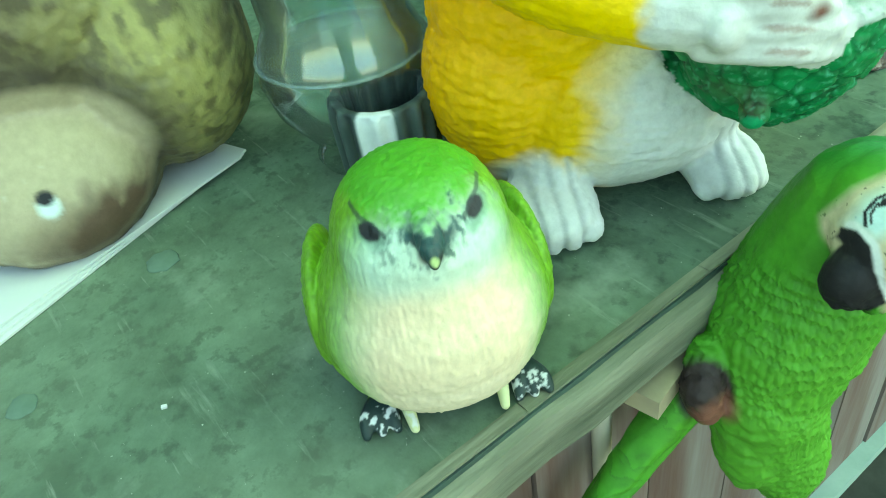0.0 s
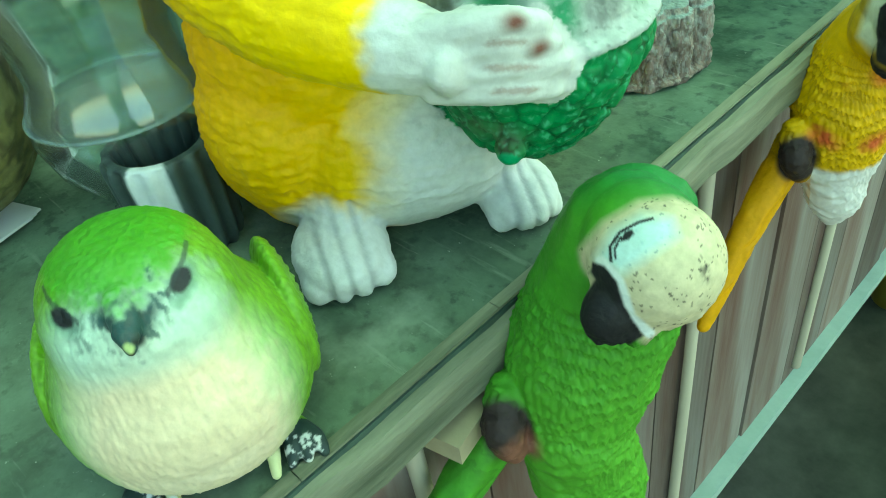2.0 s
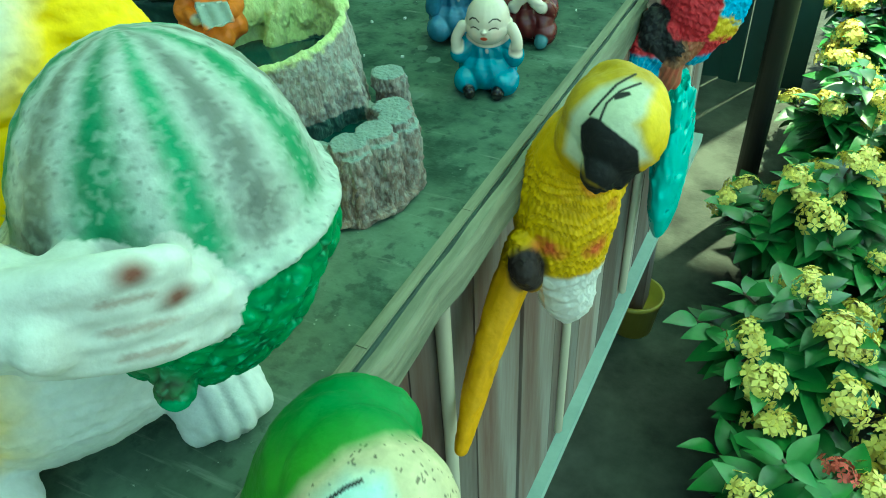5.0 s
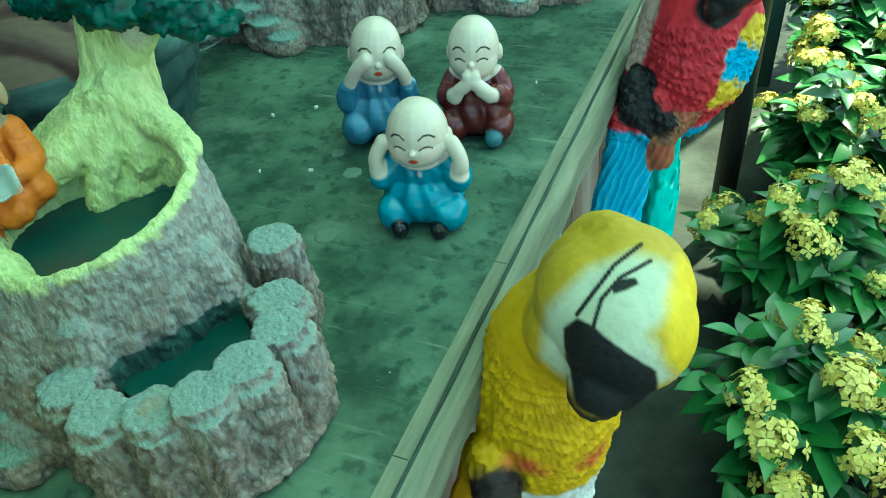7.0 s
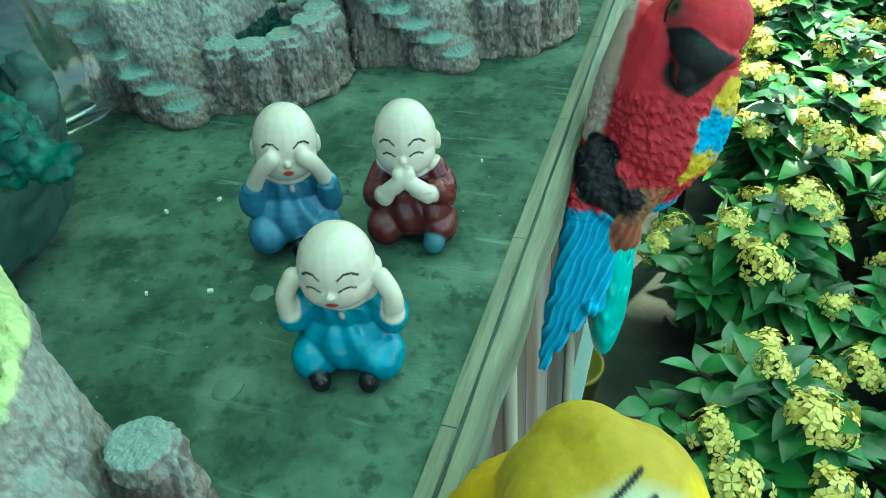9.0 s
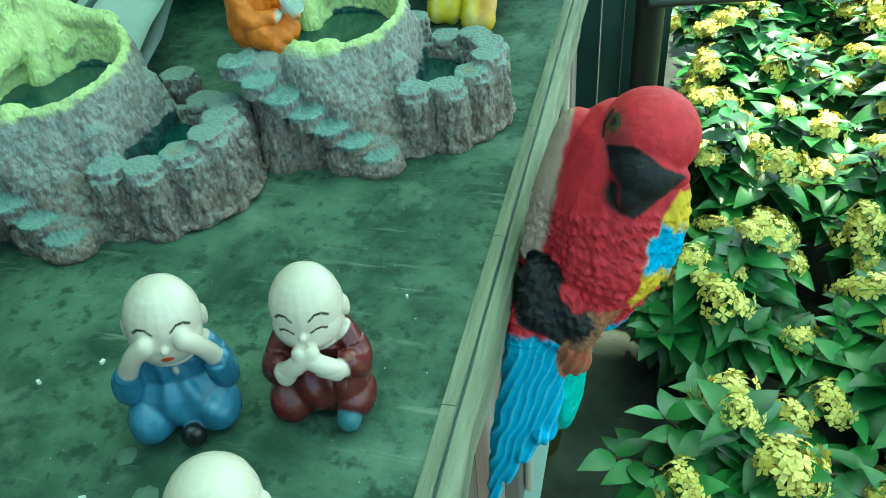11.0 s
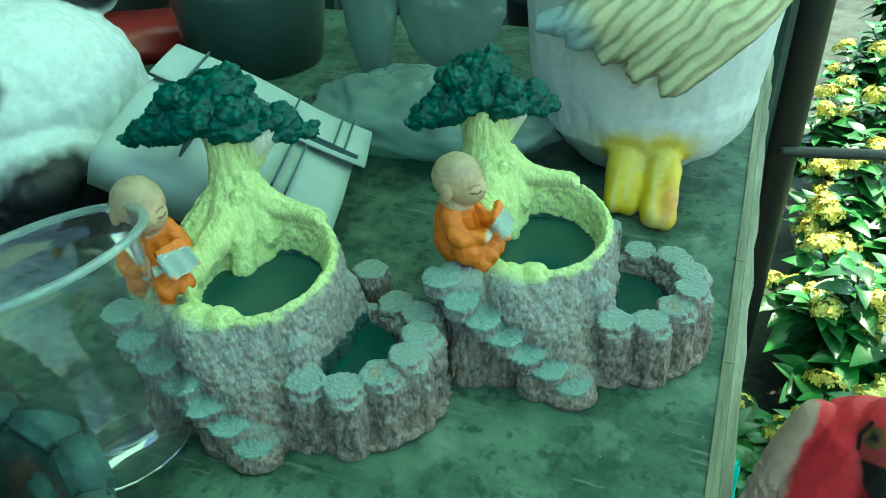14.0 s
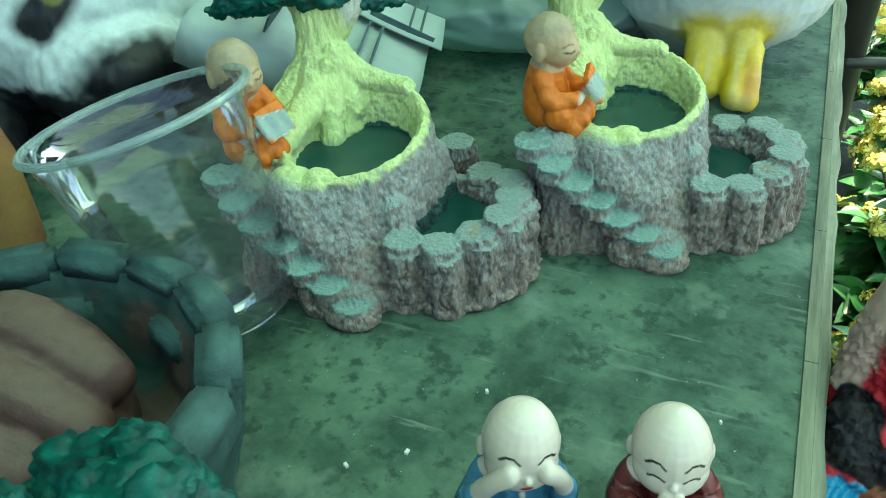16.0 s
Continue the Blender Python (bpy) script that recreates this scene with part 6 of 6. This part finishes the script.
def fluted():
    v = [(0.001, 0), (0.017, 0), (0.019, 0.004), (0.0205, 0.033), (0.0195, 0.037), (0.016, 0.037), (0.014, 0.02), (0.001, 0.018)]
    me = sculpt("fluted_pot", [lathe(v, 40)], 0.0009, RESIN, 1, lambda p, n: 0.0009 * np.sin(np.arctan2(p[:, 1], p[:, 0]) * 16) * (p[:, 2] < 0.036),
                lambda p, n: lay(np.tile([0.05, 0.075, 0.068], (len(p), 1)) * (1 + 0.35 * np.sin(np.arctan2(p[:, 1], p[:, 0]) * 16))[:, None], (0.74, 0.78, 0.75), np.clip(6 - np.abs(np.arctan2(p[:, 1], p[:, 0]) + 0.72) * 16, 0, 1)))
    return me


figure("fluted_pot", fluted(), "small dark fluted pot with one broad white stripe", "pot", -0.1345, -0.364).scale = (1.12, 1.12, 1.35)


# ---------------------------------------------------------------- paper carton and things at the back
CARD = surface("thin_white_card", (0.38, 0.46, 0.42), (0.29, 0.37, 0.33), 0.7, 18.0, 0.7, 0.5, 60.0, bump_depth=0.002)
LINE = surface("grey_print", (0.06, 0.11, 0.11), (0.04, 0.08, 0.08), 0.8, 30.0, 0.4, 0.0)


def carton():
    """A flat paper bag, its long edge folded over into a printed flap."""
    root = tagged(new("paper_bag"), "folded white paper bag printed with thin dark double lines", "bag")
    L, W, T = 0.122, 0.118, 0.042
    v, f = [], []
    n, m = 16, 14
    for i in range(n + 1):
        x = -L + L * i / n
        for j in range(m + 1):
            y = W * j / m
            sag = 0.0022 * math.sin(x * 70) * math.sin(y * 50 + 1) + 0.0016 * math.sin(x * 31 + y * 90)
            v.append((x, y, -0.004 + sag - 0.012 * (j / m) ** 3))
        v += [(x, W * 1.01, -T * 0.6), (x, W * 0.94, -T), (x, 0.01, -T), (x, -0.003, -T * 0.5)]
    k = m + 5
    for i in range(n):
        for j in range(k):
            a, b = i * k + j, i * k + (j + 1) % k
            f.append((a, b, b + k, a + k))
    f += [tuple(range(k)), tuple(reversed(range(n * k, n * k + k)))]
    solid("bag_body", [(v, f)], CARD, root, "creased white paper")
    v, f = [], []
    prof = [(-0.004, -0.014), (-0.007, -0.004), (-0.004, 0.004), (0.004, 0.0065), (0.018, 0.0055), (0.034, 0.0040), (0.047, 0.0020), (0.047, 0.0008), (0.034, 0.0026), (0.018, 0.0040), (0.004, 0.005), (-0.003, 0.003), (-0.0055, -0.004), (-0.003, -0.014)]
    for i in range(n + 1):
        x = -L - 0.002 + (L + 0.006) * i / n
        v += [(x + 0.04 * max(y, 0) * (i == n), y, z + 0.0012 * math.sin(x * 60)) for y, z in prof]
    k = len(prof)
    for i in range(n):
        for j in range(k):
            a, b = i * k + j, i * k + (j + 1) % k
            f.append((a, b, b + k, a + k))
    f += [tuple(range(k)), tuple(reversed(range(n * k, n * k + k)))]
    solid("folded_flap", [(v, f)], CARD, root, "folded-over flap of the bag")
    for x in (-0.009, -0.016, -0.045, -0.086, -0.105):
        solid("printed_line", [block((x, 0.0225, 0.0052), (0.0011, 0.042, 0.0040), (-5, 0, 0))], LINE, root, smooth=False)
    solid("printed_line", [block((-0.02, 0.0425, 0.0030), (0.040, 0.0010, 0.0040))], LINE, root, smooth=False)
    for x in (-0.030, -0.038, -0.085, -0.100):
        solid("printed_line", [block((x, 0.078, -0.0040), (0.0012, 0.056, 0.0080), (-3, 0, 0))], LINE, root, smooth=False)
    return root


carton().matrix_basis = Matrix(((0.837, 0.356, 0.416, -0.239), (0.277, -0.932, 0.227, 0.327), (-0.468, 0.072, 0.879, 0.824), (0, 0, 0, 1)))


def crumpled(name, size, seed, label):
    s = [ball((0, 0, size[2] * 0.5), (size[0] / 2, size[1] / 2, size[2] / 2), n=72, m=48)]
    me = mesh_of(name, s)
    p = np.empty(len(me.vertices) * 3)
    me.vertices.foreach_get("co", p)
    p = p.reshape(-1, 3)
    a, b = cells(p * 45 + seed)
    a2, b2 = cells(p * 130 + seed)
    p = p * (1 + 0.20 * (a[:, None] - 0.5) + 0.10 * (a2[:, None] - 0.5) + 0.12 * (rough(p * 80 + seed)[:, None] - 0.5))
    p[:, 2] = np.maximum(p[:, 2], 0)
    me.vertices.foreach_set("co", p.ravel())
    me.update()
    me.materials.append(BAGFILM)
    return tagged(new(name, me), label, "wrap")


teal_bag = crumpled("plastic_bag", (0.036, 0.10, 0.19), 17, "crumpled turquoise plastic bag hanging from the table edge")
teal_bag.data.materials.clear()
teal_bag.data.materials.append(surface("turquoise_plastic", (0.02, 0.42, 0.36), (0.05, 0.55, 0.50), 0.3, 25.0, 0.8, 0.4, 60.0, bump_depth=0.003))
place(teal_bag, 0.012, 0.325, 0.445, 4)
place(crumpled("plastic_wrap", (0.19, 0.12, 0.055), 3, "crumpled clear plastic wrap lying on the table"), -0.222, 0.415, TOP, 8)
place(crumpled("plastic_wrap", (0.05, 0.05, 0.22), 7, "tall thing wrapped in clear crumpled plastic"), -0.325, 0.52, TOP, 0)
place(crumpled("plastic_wrap", (0.10, 0.04, 0.16), 11, "crumpled clear plastic bag hanging in folds"), -0.262, 0.56, TOP, 40)


def tub(name, r, h, mat, label):
    return tagged(solid(name, [lathe([(0.001, 0.0), (r * 0.82, 0.0), (r * 0.97, h * 0.92), (r, h), (r * 0.96, h), (r * 0.8, 0.006), (0.001, 0.005)], 40)], mat), label, "tub")


place(tub("tub", 0.075, 0.08, surface("smoky_plastic", (0.06, 0.10, 0.085), None, 0.35, 20, 0.4, 0.0), "round dark translucent plastic tub"), -0.46, 0.54)
place(tub("tub", 0.07, 0.10, surface("dark_plastic", (0.03, 0.05, 0.045), None, 0.4, 20, 0.4, 0.0), "round dark green plastic tub"), -0.22, 0.80, 0.70)
tagged(solid("tray", [block((0, 0, 0.012), (0.16, 0.12, 0.024))], surface("red_plastic", (0.28, 0.02, 0.018), None, 0.4, 20, 0.4, 0.0), bevel=0.006), "shallow dark red plastic tray", "tray").matrix_basis = pose(-0.62, 0.52, TOP, 0, 0, 30)
for x, y, w, d, h, a in ((-0.74, 0.62, 0.16, 0.14, 0.14, 10), (-0.57, 0.68, 0.13, 0.05, 0.12, -12), (-0.16, 0.66, 0.06, 0.07, 0.20, 5)):
    col = (0.05, 0.05, 0.045) if x < -0.3 else (0.09, 0.015, 0.014)
    tagged(solid("box", [block((0, 0, h / 2), (w, d, h))], surface("box_card", col, None, 0.7, 12, 0.6, 0.1, 90), bevel=0.004), "dark closed box standing at the back of the table", "box").matrix_basis = pose(x, y, TOP, 0, 0, a)

# carved wooden piece at the side of the cup
tagged(solid("wooden_ornament", [limb([(0, 0, 0.0), (0.0, 0.0, 0.05), (0.006, 0, 0.085)], [0.014, 0.017, 0.008], 16)], surface("red_brown_wood", (0.26, 0.1, 0.05), (0.55, 0.36, 0.08), 0.6, 25, 0.6, 0.4, 160)), "red-brown carved wooden ornament with a yellow tip", "ornament").matrix_basis = pose(-0.378, 0.098, TOP)


# ---------------------------------------------------------------- ixora plants
def leaf_shape(length, width, fold):
    v, f = [(0, 0, 0)], []
    n = 6
    for i in range(1, n):
        t = i / n
        w = width * math.sin(math.pi * t ** 0.85) * 0.5
        z = -0.35 * length * t * t
        v += [(-w, t * length, z + fold * w), (0, t * length, z), (w, t * length, z + fold * w)]
    v.append((0, length, -0.35 * length))
    f += [(0, 2, 1), (0, 3, 2)]
    for i in range(n - 2):
        a = 1 + 3 * i
        f += [(a, a + 1, a + 4, a + 3), (a + 1, a + 2, a + 5, a + 4)]
    a = 1 + 3 * (n - 2)
    e = len(v) - 1
    f += [(a, a + 1, e), (a + 1, a + 2, e)]
    return v, f


def moved(shape, m):
    return [tuple(m @ Vector(q)) for q in shape[0]], shape[1]


def flower_head(mat, name, seed):
    r = random.Random(seed)
    s = []
    for i in range(42):
        a, b = r.uniform(0, 2 * math.pi), math.acos(r.uniform(0.05, 1))
        d = Vector((math.sin(b) * math.cos(a), math.sin(b) * math.sin(a), math.cos(b)))
        c = d * 0.027 * r.uniform(0.55, 1.25)
        c = Vector((c.x * 1.15, c.y, c.z * 0.65)) + Vector((r.gauss(0, 0.005), r.gauss(0, 0.005), 0))
        t = d.orthogonal().normalized()
        w = d.cross(t)
        sp = r.uniform(0, 1.5)
        for k in range(4):
            u = t * math.cos(sp + k * math.pi / 2) + w * math.sin(sp + k * math.pi / 2)
            o = d.cross(u)
            L = 0.0118
            s.append(([tuple(c), tuple(c + u * L * 0.55 + o * 0.0041 + d * 0.0012), tuple(c + u * L), tuple(c + u * L * 0.55 - o * 0.0041 + d * 0.0012)], [(0, 1, 2, 3)]))
    me = mesh_of(name, s)
    me.materials.append(mat)
    return me


HEADS = [flower_head(PETAL_Y, "yellow_flower_head", k) for k in range(3)]
RED_HEADS = [flower_head(PETAL_R, "coral_flower_head", 20 + k) for k in range(2)]


def bush(x, y, radius, height, seed, red=0.05):
    r = random.Random(seed)
    root = tagged(new("ixora_plant"), "bushy potted ixora with glossy green leaves and yellow flower heads", "plant", "potted ixora plants")
    root.matrix_basis = pose(x, y, 0, 0, 0, r.uniform(0, 360))
    solid("pot", [lathe([(0.001, 0), (0.06, 0), (0.078, 0.10), (0.082, 0.10), (0.082, 0.11), (0.072, 0.11), (0.06, 0.09), (0.001, 0.09)], 28)], POT, root, "dark brown plastic pot")
    stems, leaves = [], []
    n = int(40 * (radius / 0.2) ** 2)
    tips = []
    for i in range(n):
        a, q = r.uniform(0, 2 * math.pi), math.sqrt(r.uniform(0.0, 1))
        tip = Vector((radius * q * math.cos(a), radius * q * math.sin(a), height * (1 - 0.42 * q * q) * r.uniform(0.78, 1.06)))
        base = Vector((r.uniform(-0.03, 0.03), r.uniform(-0.03, 0.03), 0.09))
        mid = base.lerp(tip, 0.55) + Vector((0, 0, 0.03))
        stems.append(limb([base, mid, tip], [0.0035, 0.003, 0.002], 6))
        d = (tip - mid).normalized()
        turn = r.uniform(0, 6.28)
        for lv in range(7):
            back = tip - d * (0.003 + 0.016 * lv)
            for k in (0, 1):
                yaw = turn + lv * 1.57 + k * math.pi
                size = (0.048 + 0.008 * lv) * r.uniform(0.8, 1.2)
                m = Matrix.Translation(back) @ Euler((r.uniform(0.15, 0.75) - 0.10 * lv, r.uniform(-0.3, 0.3), yaw)).to_matrix().to_4x4()
                leaves.append(moved(leaf_shape(size, size * r.uniform(0.46, 0.58), r.uniform(0.15, 0.5)), m))
        tips.append((tip, d))
    solid("branchwork", stems, STEM, root)["kind"] = "stuff"
    lo = solid("leaves", leaves, LEAF, root, "glossy oval green leaves")
    lo["kind"] = "stuff"
    for tip, d in tips:
        if r.random() < 0.50:
            isred = r.random() < red
            o = new("flower_head", r.choice(RED_HEADS if isred else HEADS))
            o.parent = root
            z = d.lerp(Vector((0, 0, 1)), 0.6).normalized()
            o.matrix_basis = Matrix.Translation(tip + z * 0.008) @ z.to_track_quat("Z", "Y").to_matrix().to_4x4() @ Matrix.Scale(r.uniform(0.5, 0.75) if isred else r.uniform(0.62, 1.08), 4)
            tagged(o, "cluster of coral-red flowers" if isred else "round cluster of small yellow flowers")
    return root


BUSHES = [(0.20, 0.49, 0.16, 0.27, 0.12), (0.19, 0.79, 0.16, 0.30, 0.0), (0.24, 0.26, 0.15, 0.21, 0.3), (0.46, 0.40, 0.17, 0.25, 0.25), (0.46, 0.68, 0.18, 0.31, 0.05), (0.24, 1.10, 0.17, 0.34, 0.0), (0.48, 0.98, 0.18, 0.34, 0.03),
          (0.72, 0.55, 0.19, 0.30, 0.15), (0.74, 0.88, 0.19, 0.34, 0.06), (0.27, 1.42, 0.18, 0.36, 0.0), (0.54, 1.32, 0.20, 0.37, 0.0), (0.82, 1.22, 0.20, 0.37, 0.05), (0.30, 1.78, 0.20, 0.38, 0.0), (0.62, 1.70, 0.22, 0.40, 0.0),
          (0.96, 1.62, 0.22, 0.40, 0.12), (1.02, 0.9, 0.21, 0.34, 0.1), (0.42, 2.2, 0.24, 0.44, 0.0), (0.82, 2.15, 0.25, 0.45, 0.2), (1.22, 2.05, 0.26, 0.46, 0.2), (0.6, 2.75, 0.28, 0.5, 0.2), (1.1, 2.7, 0.3, 0.52, 0.3), (0.70, 0.16, 0.18, 0.24, 0.5), (1.0, 0.4, 0.2, 0.3, 0.2), (1.3, 1.35, 0.24, 0.4, 0.1)]
for i, (x, y, rad, h, red) in enumerate(BUSHES):
    bush(x, y, rad, h, 40 + i, red)

tagged(solid("pot", [lathe([(0.001, 0), (0.035, 0), (0.045, 0.07), (0.048, 0.07), (0.048, 0.078), (0.043, 0.078), (0.036, 0.06), (0.001, 0.055)], 28)], surface("yellow_plastic", (0.32, 0.27, 0.04), None, 0.4, 20, 0.4, 0.0)), "small empty yellow plastic pot on the ground", "pot").matrix_basis = pose(-0.055, 0.63, 0)


# ---------------------------------------------------------------- scraps and marks on the table
r = random.Random(12)
for x, y, w in ((-0.132, 0.048, 0.0020), (-0.128, -0.012, 0.0014), (-0.03, 0.10, 0.0013), (-0.105, -0.005, 0.002), (-0.20, -0.60, 0.003), (-0.09, -0.50, 0.002), (-0.03, -0.25, 0.002), (-0.15, 0.035, 0.002), (-0.115, 0.085, 0.0018)):
    tagged(solid("paper_scrap", [block((0, 0, 0.0006), (w, w * 0.6, 0.0012), (6, 4, 0))], PAPER, smooth=False), "tiny torn scrap of white paper on the table", "scrap", "paper scraps").matrix_basis = pose(x, y, TOP, 0, 0, r.uniform(0, 180))
MARK = surface("dried_drip", (0.15, 0.22, 0.165), (0.10, 0.155, 0.115), 0.7, 60, 0.8, 0.2, 300, spec=0.2)
for x, y, w in ((-0.169, -0.468, 0.0075), (-0.086, -0.001, 0.0045), (-0.13, -0.54, 0.006), (-0.10, 0.012, 0.0035), (-0.075, -0.045, 0.005), (-0.125, -0.062, 0.004)):
    v, f = drum((0, 0, 0), w, w * 0.94, 0.0003, 18, wob=0.12, seed=int(-x * 1000))
    tagged(solid("dried_drip", [(v, f)], MARK), "pale round dried drip mark on the table", "mark", "dried drips").matrix_basis = pose(x, y, TOP, 0, 0, r.uniform(0, 180))
